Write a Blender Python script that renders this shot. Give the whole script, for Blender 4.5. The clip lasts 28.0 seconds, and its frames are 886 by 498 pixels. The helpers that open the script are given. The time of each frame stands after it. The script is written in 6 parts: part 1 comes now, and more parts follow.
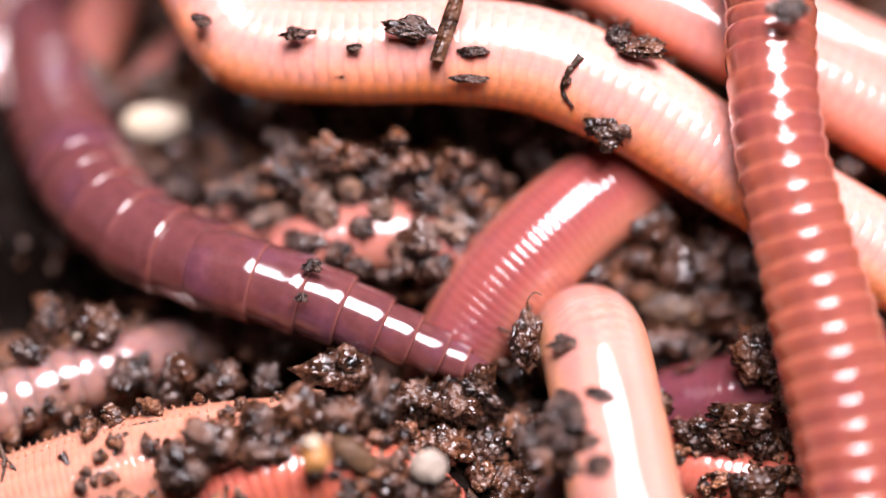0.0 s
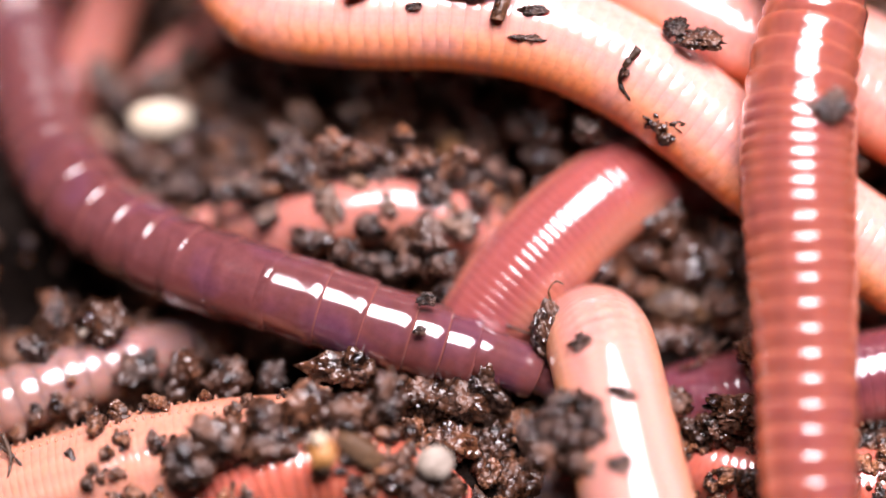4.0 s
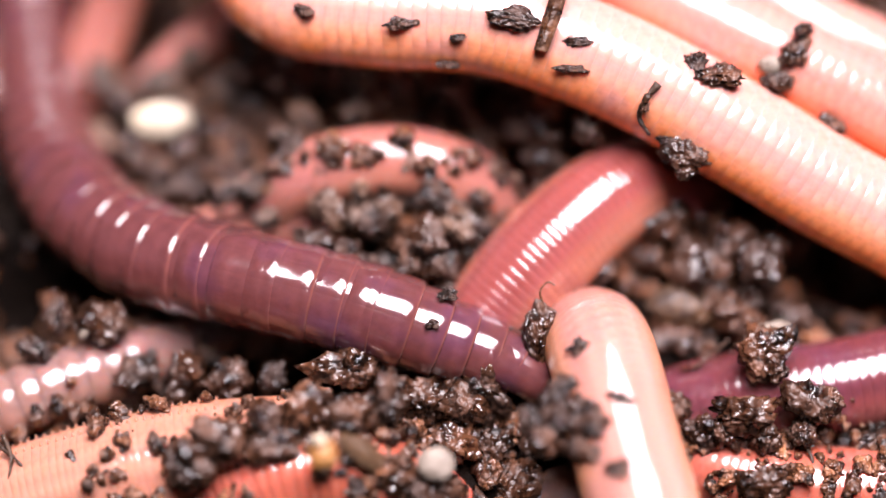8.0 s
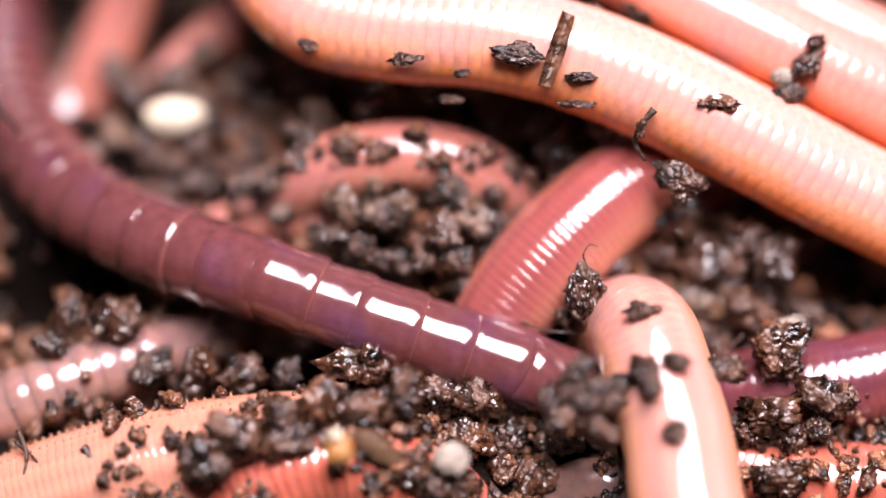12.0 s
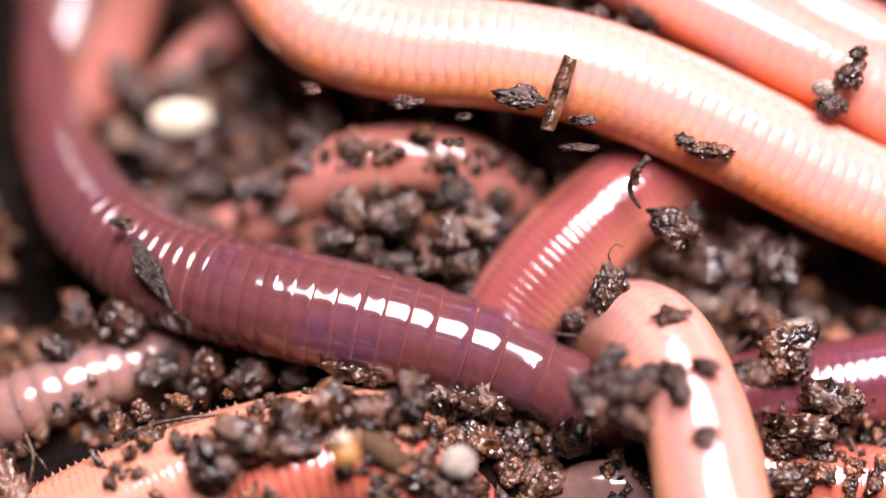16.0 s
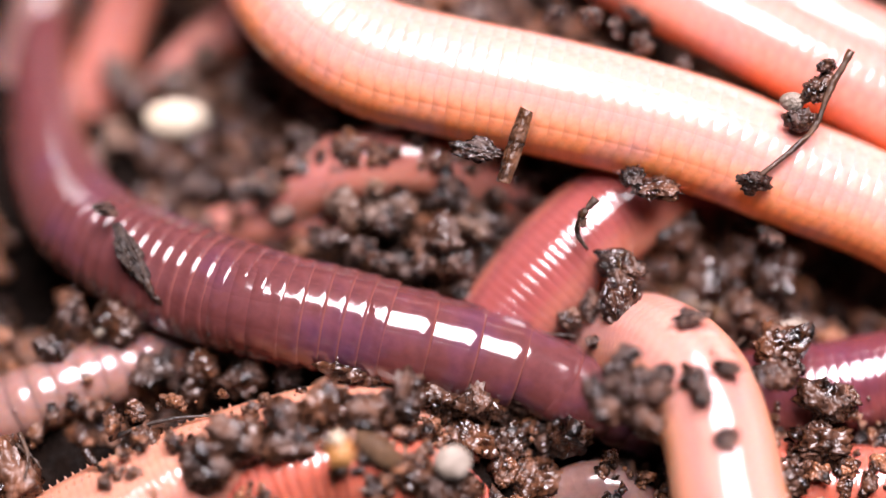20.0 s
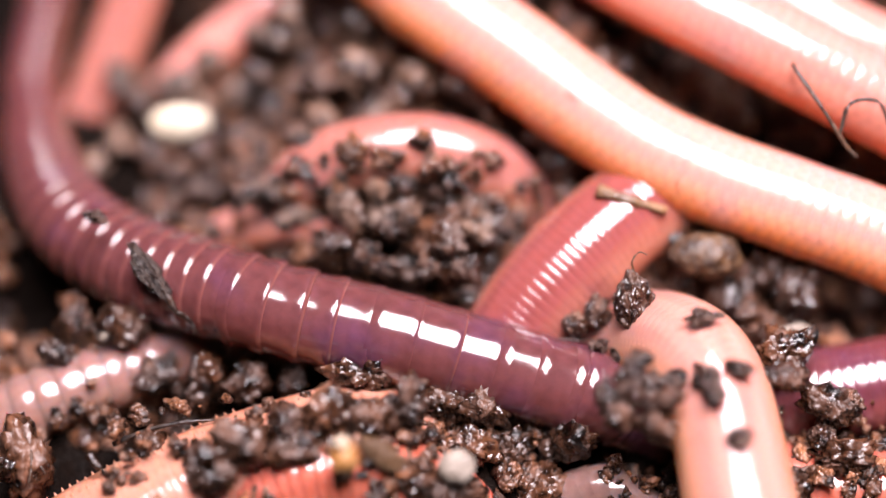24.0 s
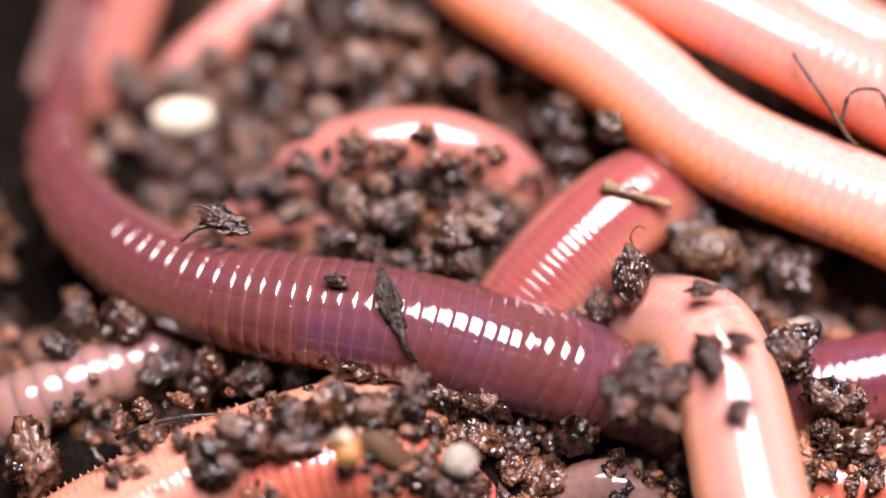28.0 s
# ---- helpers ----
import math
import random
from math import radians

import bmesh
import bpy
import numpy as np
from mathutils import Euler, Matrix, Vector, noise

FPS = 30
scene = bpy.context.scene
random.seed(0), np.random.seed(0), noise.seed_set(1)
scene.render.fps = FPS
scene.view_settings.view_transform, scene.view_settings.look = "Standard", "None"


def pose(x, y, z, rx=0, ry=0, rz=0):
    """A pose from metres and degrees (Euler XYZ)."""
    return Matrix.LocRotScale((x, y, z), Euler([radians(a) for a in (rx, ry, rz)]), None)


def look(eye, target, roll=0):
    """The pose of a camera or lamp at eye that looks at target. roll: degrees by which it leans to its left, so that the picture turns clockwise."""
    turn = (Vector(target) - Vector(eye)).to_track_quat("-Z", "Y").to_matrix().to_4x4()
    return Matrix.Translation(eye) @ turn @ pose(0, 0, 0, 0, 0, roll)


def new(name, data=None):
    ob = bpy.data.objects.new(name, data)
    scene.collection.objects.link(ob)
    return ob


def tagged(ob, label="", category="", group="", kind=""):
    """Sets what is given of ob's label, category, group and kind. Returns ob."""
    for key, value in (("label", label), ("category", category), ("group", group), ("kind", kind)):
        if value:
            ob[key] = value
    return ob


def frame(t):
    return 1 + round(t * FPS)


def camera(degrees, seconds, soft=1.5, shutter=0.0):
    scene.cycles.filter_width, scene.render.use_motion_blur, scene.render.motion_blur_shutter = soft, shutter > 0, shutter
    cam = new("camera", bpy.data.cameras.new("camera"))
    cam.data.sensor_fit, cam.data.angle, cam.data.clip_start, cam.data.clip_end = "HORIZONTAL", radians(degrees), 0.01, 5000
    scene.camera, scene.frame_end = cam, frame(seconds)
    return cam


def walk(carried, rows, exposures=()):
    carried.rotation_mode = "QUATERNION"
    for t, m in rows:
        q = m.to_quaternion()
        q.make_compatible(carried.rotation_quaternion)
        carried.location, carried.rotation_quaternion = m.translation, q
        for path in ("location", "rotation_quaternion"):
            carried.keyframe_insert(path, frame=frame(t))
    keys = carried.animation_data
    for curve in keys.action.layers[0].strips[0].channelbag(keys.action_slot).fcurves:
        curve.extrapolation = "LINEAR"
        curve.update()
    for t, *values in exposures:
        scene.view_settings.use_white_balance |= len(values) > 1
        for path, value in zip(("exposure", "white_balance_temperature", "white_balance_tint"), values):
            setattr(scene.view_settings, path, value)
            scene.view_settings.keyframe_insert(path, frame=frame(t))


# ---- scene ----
# A macro view of worms in moist compost. Plan figures are in millimetres.
MM = 0.001
TILT = radians(62)
RIGHT, UP = Vector((1, 0, 0)), Vector((0, math.sin(TILT), math.cos(TILT)))
BACK = Vector((0, -math.cos(TILT), math.sin(TILT)))
MID = Vector((0, 0, 3))
FAR = 127.0


def view(across, up):
    """The camera's pose, shifted by so many millimetres across and up its picture."""
    target = MID + RIGHT * across + UP * up
    return look((target + BACK * FAR) * MM, target * MM)


cam = camera(20, 28.0)
cam.data.dof.use_dof = True
cam.data.dof.focus_distance = 0.1222
cam.data.dof.aperture_fstop = 7.8
cam.data.dof.aperture_blades = 0
walk(cam, [(0, view(0.34, 0.11)), (1.5, view(0.2, 0.06)), (3.5, view(0.03, -0.06)), (6, view(0.03, -0.03)), (8, view(-0, 0)), (9.5, view(-0.17, -0.03)), (11, view(-0.54, -0.17)), (12.5, view(-0.8, -0.23)), (14.5, view(-0.94, -0.11)), (16, view(-1.06, -0.09)), (17, view(-1.09, -0.11)), (18.5, view(-0.91, -0.2)), (20, view(-0.8, -0.09)), (21.5, view(-0.71, 0.11)), (23.5, view(-0.94, 0.14)), (25, view(-1.03, 0)), (26.5, view(-1.03, -0.17)), (28, view(-1.14, -0.17))])

# ---- light: one large softbox above the tray, a dim room around it ----
world = bpy.data.worlds.new("room_light")
scene.world = world
world.use_nodes = True
world.node_tree.nodes["Background"].inputs[0].default_value = (1.0, 0.93, 0.9, 1)
world.node_tree.nodes["Background"].inputs[1].default_value = 0.004


def softbox(name, eye, target, sx, sy, watts, colour):
    data = bpy.data.lights.new(name, "AREA")
    data.shape, data.size, data.size_y, data.energy, data.color = "RECTANGLE", sx, sy, watts, colour
    ob = new(name, data)
    ob.matrix_world = look(eye, target)
    return ob


softbox("softbox_lamp", (0.05, 0.062, 0.40), (0, 0, 0), 0.24, 0.26, 9.8, (1.0, 0.885, 0.955))
scene.view_settings.exposure = 0.0


# ---- materials ----
def material(name):
    m = bpy.data.materials.new(name)
    m.use_nodes = True
    nt = m.node_tree
    return m, nt, nt.nodes["Principled BSDF"]


def node(nt, kind, **values):
    n = nt.nodes.new(kind)
    for k, v in values.items():
        n.inputs[k.replace("_", " ")].default_value = v
    return n


def ramp(nt, source, stops):
    n = nt.nodes.new("ShaderNodeValToRGB")
    els = n.color_ramp.elements
    while len(els) < len(stops):
        els.new(0.5)
    for e, (at, c) in zip(els, stops):
        e.position, e.color = at, (*c, 1)
    nt.links.new(source, n.inputs[0])
    return n


def blend(nt, fac, a, b, how="MIX"):
    n = nt.nodes.new("ShaderNodeMix")
    n.data_type, n.blend_type = "RGBA", how
    for sock, v in ((0, fac), (6, a), (7, b)):
        if isinstance(v, (int, float)):
            n.inputs[sock].default_value = v
        elif isinstance(v, tuple):
            n.inputs[sock].default_value = (*v, 1)
        else:
            nt.links.new(v, n.inputs[sock])
    return n.outputs[2]


def skin(name, back, belly, groove, sheen_tint, gloss=0.16, flesh=0.35, depth=1.2, coat=0.8, groove_width=0.045, turn_=(0.09, 0.25)):
    """Moist worm skin: pigmented back, paler belly, pale furrow at each ring's rim."""
    m, nt, b = material(name)
    uv = nt.nodes.new("ShaderNodeTexCoord")
    sep = nt.nodes.new("ShaderNodeSeparateXYZ")
    nt.links.new(uv.outputs["UV"], sep.inputs[0])
    round_ = ramp(nt, sep.outputs[1], [(0.0, back), (turn_[0], back), (turn_[1], belly), (1 - turn_[1], belly), (1 - turn_[0], back), (1.0, back)])
    geo = nt.nodes.new("ShaderNodeNewGeometry")
    n1 = node(nt, "ShaderNodeTexNoise", Scale=260.0, Detail=3.0)
    n2 = node(nt, "ShaderNodeTexNoise", Scale=1800.0, Detail=4.0)
    nt.links.new(geo.outputs["Position"], n1.inputs["Vector"])
    nt.links.new(uv.outputs["Object"], n2.inputs["Vector"])
    # iridescent sheen, painted into the base colour as noise patches
    f1 = ramp(nt, n1.outputs[0], [(0.50, (0, 0, 0)), (0.72, (1, 1, 1))])
    c = blend(nt, f1.outputs[0], round_.outputs[0], sheen_tint)
    f2 = ramp(nt, n2.outputs[0], [(0.3, (0.82, 0.8, 0.8)), (0.7, (1.12, 1.1, 1.1))])
    c = blend(nt, 1.0, c, f2.outputs[0], "MULTIPLY")
    rim = ramp(nt, sep.outputs[0], [(0.0, (1, 1, 1)), (groove_width * 0.6, (0.8, 0.8, 0.8)), (groove_width, (0, 0, 0))])
    c = blend(nt, rim.outputs[0], c, groove)
    nt.links.new(c, b.inputs["Base Color"])
    b.inputs["Roughness"].default_value = gloss
    b.inputs["Subsurface Weight"].default_value = flesh
    b.inputs["Subsurface Radius"].default_value = (1.0, 0.42, 0.22)
    b.inputs["Subsurface Scale"].default_value = depth * MM
    b.inputs["Coat Weight"].default_value = coat
    b.inputs["Coat Roughness"].default_value = 0.06
    b.inputs["Specular IOR Level"].default_value = 0.25 if gloss < 0.3 else 0.08
    n3 = node(nt, "ShaderNodeTexNoise", Scale=2600.0, Detail=3.0)
    nt.links.new(uv.outputs["Object"], n3.inputs["Vector"])
    bump = nt.nodes.new("ShaderNodeBump")
    bump.inputs["Strength"].default_value, bump.inputs["Distance"].default_value = 0.10, 0.00008
    nt.links.new(n3.outputs[0], bump.inputs["Height"])
    nt.links.new(bump.outputs[0], b.inputs["Normal"])
    return m


PURPLE = skin("purple_skin", (0.082, 0.027, 0.028), (0.105, 0.026, 0.021), (0.130, 0.044, 0.037), (0.075, 0.027, 0.050), flesh=0.18, depth=0.6, groove_width=0.05)
OCHRE = skin("ochre_bellied_skin", (0.085, 0.026, 0.027), (0.17, 0.065, 0.032), (0.128, 0.044, 0.037), (0.080, 0.025, 0.034), flesh=0.18, depth=0.6, groove_width=0.04)
# orange belly, brightened: the glow of light through the flank is in its colour
PALE = skin("pale_skin", (0.50, 0.225, 0.185), (0.88, 0.255, 0.07), (0.56, 0.27, 0.225), (0.50, 0.22, 0.19), 0.45, 0.4, 1.2, 1.0, 0.02, (0.10, 0.225))
FAWN = skin("fawn_skin", (0.41, 0.182, 0.145), (0.70, 0.27, 0.105), (0.36, 0.145, 0.113), (0.36, 0.154, 0.13), 0.45, 0.4, 1.2, 0.75, 0.01, (0.11, 0.26))
RED = skin("red_skin", (0.19, 0.053, 0.039), (0.33, 0.088, 0.042), (0.36, 0.115, 0.065), (0.160, 0.042, 0.042), 0.2, 0.4, 1.2, 1.0, 0.04)
DUSK = skin("dusky_skin", (0.20, 0.052, 0.048), (0.60, 0.225, 0.14), (0.22, 0.06, 0.055), (0.19, 0.05, 0.055), 0.18, 0.45, 1.3, 1.0, 0.012)
PINK = skin("pink_skin", (0.29, 0.108, 0.086), (0.48, 0.18, 0.115), (0.30, 0.115, 0.09), (0.28, 0.105, 0.095), 0.25, 0.4, 1.3, 1.0, 0.012)
PEACH = skin("peach_skin", (0.36, 0.155, 0.105), (0.52, 0.19, 0.10), (0.36, 0.15, 0.10), (0.35, 0.145, 0.11), 0.45, 0.4, 1.2, 0.7, 0.01)
ROSE = skin("rose_skin", (0.45, 0.193, 0.158), (0.62, 0.19, 0.105), (0.45, 0.185, 0.15), (0.44, 0.19, 0.165), 0.4, 0.4, 1.2, 1.0, 0.01)
GLASSY = skin("glassy_skin", (0.19, 0.107, 0.092), (0.25, 0.125, 0.09), (0.22, 0.115, 0.095), (0.19, 0.095, 0.092), 0.2, 0.7, 2.4, 1.0, 0.02)
WINE = skin("wine_skin", (0.10, 0.026, 0.032), (0.24, 0.06, 0.05), (0.15, 0.04, 0.044), (0.09, 0.026, 0.046), 0.18, 0.3, 1.0, 1.0, 0.02)
SCARLET = skin("scarlet_skin", (0.34, 0.085, 0.055), (0.42, 0.12, 0.07), (0.36, 0.10, 0.07), (0.33, 0.08, 0.06), 0.25, 0.45, 1.2, 1.0, 0.02)


def earth(name, dark, light, wet=0.32, scale=1.0, grain=0.00022, shine=0.5):
    m, nt, b = material(name)
    tc = nt.nodes.new("ShaderNodeTexCoord")
    geo = nt.nodes.new("ShaderNodeNewGeometry")
    info = nt.nodes.new("ShaderNodeObjectInfo")
    n1 = node(nt, "ShaderNodeTexNoise", Scale=900.0 * scale, Detail=6.0, Roughness=0.7)
    n2 = node(nt, "ShaderNodeTexNoise", Scale=170.0, Detail=3.0)
    n3 = node(nt, "ShaderNodeTexVoronoi", Scale=3600.0 * scale)
    n3.feature = "SMOOTH_F1"
    n3.inputs["Smoothness"].default_value = 0.35
    for n in (n1, n2, n3):
        nt.links.new(geo.outputs["Position"] if n is n2 else tc.outputs["Object"], n.inputs["Vector"])
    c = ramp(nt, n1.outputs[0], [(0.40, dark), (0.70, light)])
    tone = ramp(nt, n2.outputs[0], [(0.3, (0.7, 0.66, 0.62)), (0.7, (1.3, 1.25, 1.2))])
    c = blend(nt, 1.0, c.outputs[0], tone.outputs[0], "MULTIPLY")
    isl = ramp(nt, geo.outputs["Random Per Island"], [(0.0, (0.45, 0.43, 0.42)), (0.7, (1.0, 1.0, 1.0)), (1.0, (1.6, 1.55, 1.45))])
    c = blend(nt, 1.0, c, isl.outputs[0], "MULTIPLY")
    rnd = ramp(nt, info.outputs["Random"], [(0.0, (0.55, 0.54, 0.53)), (0.7, (1.0, 1.0, 1.0)), (1.0, (1.5, 1.45, 1.36))])
    c = blend(nt, 1.0, c, rnd.outputs[0], "MULTIPLY")
    nt.links.new(c, b.inputs["Base Color"])
    n4 = node(nt, "ShaderNodeTexNoise", Scale=1500.0 * scale, Detail=3.0)
    nt.links.new(tc.outputs["Object"], n4.inputs["Vector"])
    r = ramp(nt, n4.outputs[0], [(0.42, (wet, wet, wet)), (0.60, (wet + 0.42, wet + 0.42, wet + 0.42))])
    nt.links.new(r.outputs[0], b.inputs["Roughness"])
    b.inputs["Specular IOR Level"].default_value = shine
    bump = nt.nodes.new("ShaderNodeBump")
    bump.invert = True
    bump.inputs["Strength"].default_value, bump.inputs["Distance"].default_value = 1.0, grain
    nt.links.new(n3.outputs["Distance"], bump.inputs["Height"])
    fine = nt.nodes.new("ShaderNodeBump")
    fine.inputs["Strength"].default_value, fine.inputs["Distance"].default_value = 0.8, 0.0002
    nt.links.new(n1.outputs[0], fine.inputs["Height"])
    nt.links.new(bump.outputs[0], fine.inputs["Normal"])
    nt.links.new(fine.outputs[0], b.inputs["Normal"])
    return m


# bed soil, blackened: the shade in the gaps between crumbs is in its colour
SOIL = earth("shade_dark_soil", (0.0025, 0.0015, 0.001), (0.006, 0.003, 0.0018), 0.6, 1.0, 0.00022, 0.06)
CRUMB = earth("wet_crumb", (0.0035, 0.0017, 0.001), (0.185, 0.083, 0.046), 0.13, 1.0, 0.00022, 0.62)
CLOD = earth("wet_clod", (0.0035, 0.0017, 0.001), (0.175, 0.077, 0.042), 0.13, 0.0011, 0.00022, 0.65)
# lighter copy of the clod: strong light at the back is in its colour
LIT_CRUMB = earth("lit_crumb", (0.012, 0.007, 0.005), (0.37, 0.215, 0.142), 0.17, 0.0011, 0.00022, 0.75)
BARK = earth("bark_brown", (0.008, 0.0035, 0.002), (0.085, 0.034, 0.013), 0.2, 1.0, 0.00008)
TWIG = earth("dark_twig", (0.015, 0.008, 0.005), (0.09, 0.045, 0.022), 0.3, 0.8, 0.00006)
HUSK = earth("brown_husk", (0.018, 0.008, 0.004), (0.165, 0.088, 0.038), 0.22, 0.0016, 0.00012)
STRAW = earth("straw_tan", (0.10, 0.05, 0.02), (0.30, 0.17, 0.085), 0.25, 0.8, 0.00006)
CREAM = earth("cream_shell", (0.62, 0.55, 0.42), (0.84, 0.78, 0.65), 0.3, 0.0006, 0.00003)
AMBER = earth("amber_grain", (0.17, 0.075, 0.02), (0.42, 0.24, 0.10), 0.25, 0.0006, 0.00005)
ASH = earth("grey_chip", (0.16, 0.135, 0.11), (0.36, 0.32, 0.28), 0.4, 0.0008, 0.00008)
SCRAP = earth("dry_scrap", (0.012, 0.006, 0.004), (0.085, 0.050, 0.033), 0.22, 0.0022, 0.0002, 0.6)


# ---- building helpers ----
def part(name, data, mat, parent, label=""):
    """One mesh object under a thing or part; data is a bmesh or a mesh."""
    if isinstance(data, bmesh.types.BMesh):
        me = bpy.data.meshes.new(name)
        data.to_mesh(me)
        data.free()
    else:
        me = data
    if not me.materials:
        me.materials.append(mat)
    ob = new(name, me)
    ob.parent = parent
    if label:
        ob["label"] = label
    return ob


def spline(points, n=24):
    """A smooth line through the points, as an array evenly spaced along its length."""
    p = np.array(points, float)
    p = np.vstack([2 * p[0] - p[1], p, 2 * p[-1] - p[-2]])
    out = []
    for i in range(1, len(p) - 2):
        a, b, c, d = p[i - 1:i + 3]
        for u in np.linspace(0, 1, n, endpoint=False):
            out.append(0.5 * (2 * b + (c - a) * u + (2 * a - 5 * b + 4 * c - d) * u * u + (3 * b - a - 3 * c + d) * u ** 3))
    out.append(p[-2])
    return np.array(out)


class Line:
    """A body's middle line with its half thickness, by length along it."""

    def __init__(self, points, smooth=True):
        q = spline(points) if smooth else points
        s = np.concatenate([[0], np.cumsum(np.linalg.norm(np.diff(q[:, :3], axis=0), axis=1))])
        self.length = s[-1]
        self.s, self.q = s, q

    def at(self, s):
        c = min(max(s, 0.0), self.length)
        p = np.array([np.interp(c, self.s, self.q[:, k]) for k in range(4)])
        if s != c:          # straight on beyond the ends
            e = self.q[1] - self.q[0] if s < 0 else self.q[-1] - self.q[-2]
            p[:3] += e[:3] / np.linalg.norm(e[:3]) * (s - c)
        return p

    def way(self, s):
        d = self.at(s - 0.35)[:3] - self.at(s + 0.35)[:3]
        return Vector(d).normalized()


def ring_mesh(name, mat, radius, length, shown, furrow=0.02, crown=0.015, next_radius=None, tip=False, sides=28, rim=1.0, fall=0.0, peak=0.35, lip=0.012, reach=2.0):
    """One body ring: a rounded rim in front, a crowned band of the shown width, a sleeve that runs back under the next ring.
    x forward, z to the back of the animal. With fall the band is highest behind its rim and sinks slowly, like a lapped tile; peak is how far behind."""
    k = (next_radius or radius) / radius
    e, f, c = shown, furrow, crown
    if tip:
        prof = [(0.0, 0.05), (-0.06, 0.30), (-0.16, 0.55), (-0.34, 0.78), (-0.6, 0.92), (-1.0, 1.0)]
        prof = [(x * length, r) for x, r in prof]
    elif fall:
        prof = [(0.03, 0.8)] + [(x, 1 - lip - f * y) for x, y in ((0.0, 2.4), (-0.03, 1.3), (-0.07, 0.6), (-0.14, 0.0))]
        prof += [(-peak * 0.6, 1 - 0.25 * lip), (-peak, 1.0)] + [(-peak - u, 1 - 0.02 * fall * min(u ** 1.5, 0.35 + 0.25 * u)) for u in (0.1 * reach, 0.2 * reach, 0.35 * reach, 0.5 * reach, 0.75 * reach, reach)]
        prof.append((-peak - reach - 0.12, 0.86))
        prof = [(x, r * (1 + (k - 1) * min(1.0, max(0.0, -x / e)))) for x, r in prof]
    else:
        prof = [(-0.02 * e, 0.8), (0.0, 1 - 2.2 * f - c), (-0.05 * e, 1 - 0.6 * f - 0.72 * c), (-0.11 * e, 1 - 0.14 * f - 0.5 * c), (-0.28 * e, 1 - 0.17 * c), (-0.5 * e, 1.0),
                (-0.68 * e, 1 - 0.13 * c), (-0.88 * e, 1 - 0.55 * c), (-1.1 * e, 1 - 1.2 * c - 0.2 * f)]
        if length > 1.2 * e:
            prof.append((-length, (1 - 1.5 * c - f) * 0.985))
        prof = [(x, r * (1 + (k - 1) * min(1.0, max(0.0, -x / e)))) for x, r in prof]
    verts, faces, uvs = [], [], []
    for x, r in prof:
        for j in range(sides):
            a = 2 * math.pi * j / sides
            verts.append((x * MM, math.sin(a) * r * radius * MM, math.cos(a) * r * radius * MM))
    n = len(prof)
    for i in range(n - 1):
        for j in range(sides):
            l = (j + 1) % sides
            faces.append((i * sides + j, i * sides + l, (i + 1) * sides + l, (i + 1) * sides + j))
            u0, u1, v0, v1 = -prof[i][0] / 3.0 / rim, -prof[i + 1][0] / 3.0 / rim, j / sides, (j + 1) / sides
            uvs += [(u0, v0), (u0, v1), (u1, v1), (u1, v0)]
    if tip:
        faces.append(tuple(range(sides))[::-1])
        uvs += [(0, 0.5)] * sides
    me = bpy.data.meshes.new(name)
    me.from_pydata(verts, [], faces)
    layer = me.uv_layers.new(name="UVMap")
    for i, c in enumerate(uvs):
        layer.data[i].uv = c
    me.polygons.foreach_set("use_smooth", [True] * len(me.polygons))
    me.materials.append(mat)
    me.update()
    return me


def ring_pose(line, s, roll=0.0, aside=0.0, fore=0.0):
    p = line.at(s)
    x = line.way(s)
    z = Vector((0, 0, 1)) - x * x.z
    z.normalize()
    y = z.cross(x)
    m = Matrix((x, y, z)).transposed().to_4x4()
    across = BACK.cross(x).normalized()
    side = across * aside + x.cross(across) * fore
    return Matrix.Translation((Vector(p[:3]) + side) * MM) @ m @ Matrix.Rotation(roll, 4, "X"), p[3]


def empty(name, x=0, y=0, z=0):
    ob = new(name)
    ob.empty_display_size = 0.001
    ob.matrix_world = Matrix.Translation((x * MM, y * MM, z * MM))
    return ob


BODIES = []          # middle lines to keep loose crumbs clear of


def still_worm(name, points, mat, label, pitch, furrow=0.006, roll=0.0, sleeve=1.8, crown=0.005):
    """A worm at rest, ring by ring along its line."""
    line = Line(points)
    BODIES.append(line)
    root = empty(name)
    s, i = 0.4, 0
    rng = random.Random(name)
    while s < line.length - 0.4:
        step = pitch * (0.85 + 0.3 * rng.random())
        r0, r1 = line.at(s)[3], line.at(s + step)[3]
        me = ring_mesh("ring", mat, r0, step * sleeve, step, furrow, crown, r1)
        ob = part("ring", me, mat, root)
        ob.matrix_world = ring_pose(line, s, roll)[0]
        s += step
        i += 1
    return tagged(root, label, "worm")


def between(lines, t):
    """The middle line and ring places at t, from those given at set times."""
    ts = [l[0] for l in lines]
    k = max(0, min(len(ts) - 2, int(np.searchsorted(ts, t, "right")) - 1))
    u = min(1.0, max(0.0, (t - ts[k]) / (ts[k + 1] - ts[k])))
    a, b = lines[k], lines[k + 1]
    pts = np.array([(1 - u) * p + u * q for p, q in zip(a[3], b[3])])
    return Line(pts, False), a, b, u


def prepare(lines):
    """Give every timed line the same number of evenly spaced points."""
    out = []
    for t, pts, anchors in lines:
        l = Line(pts)
        BODIES.append(l)
        out.append((t, pts, anchors, [l.at(s) for s in np.linspace(0, l.length, 160)], l.length))
    return out


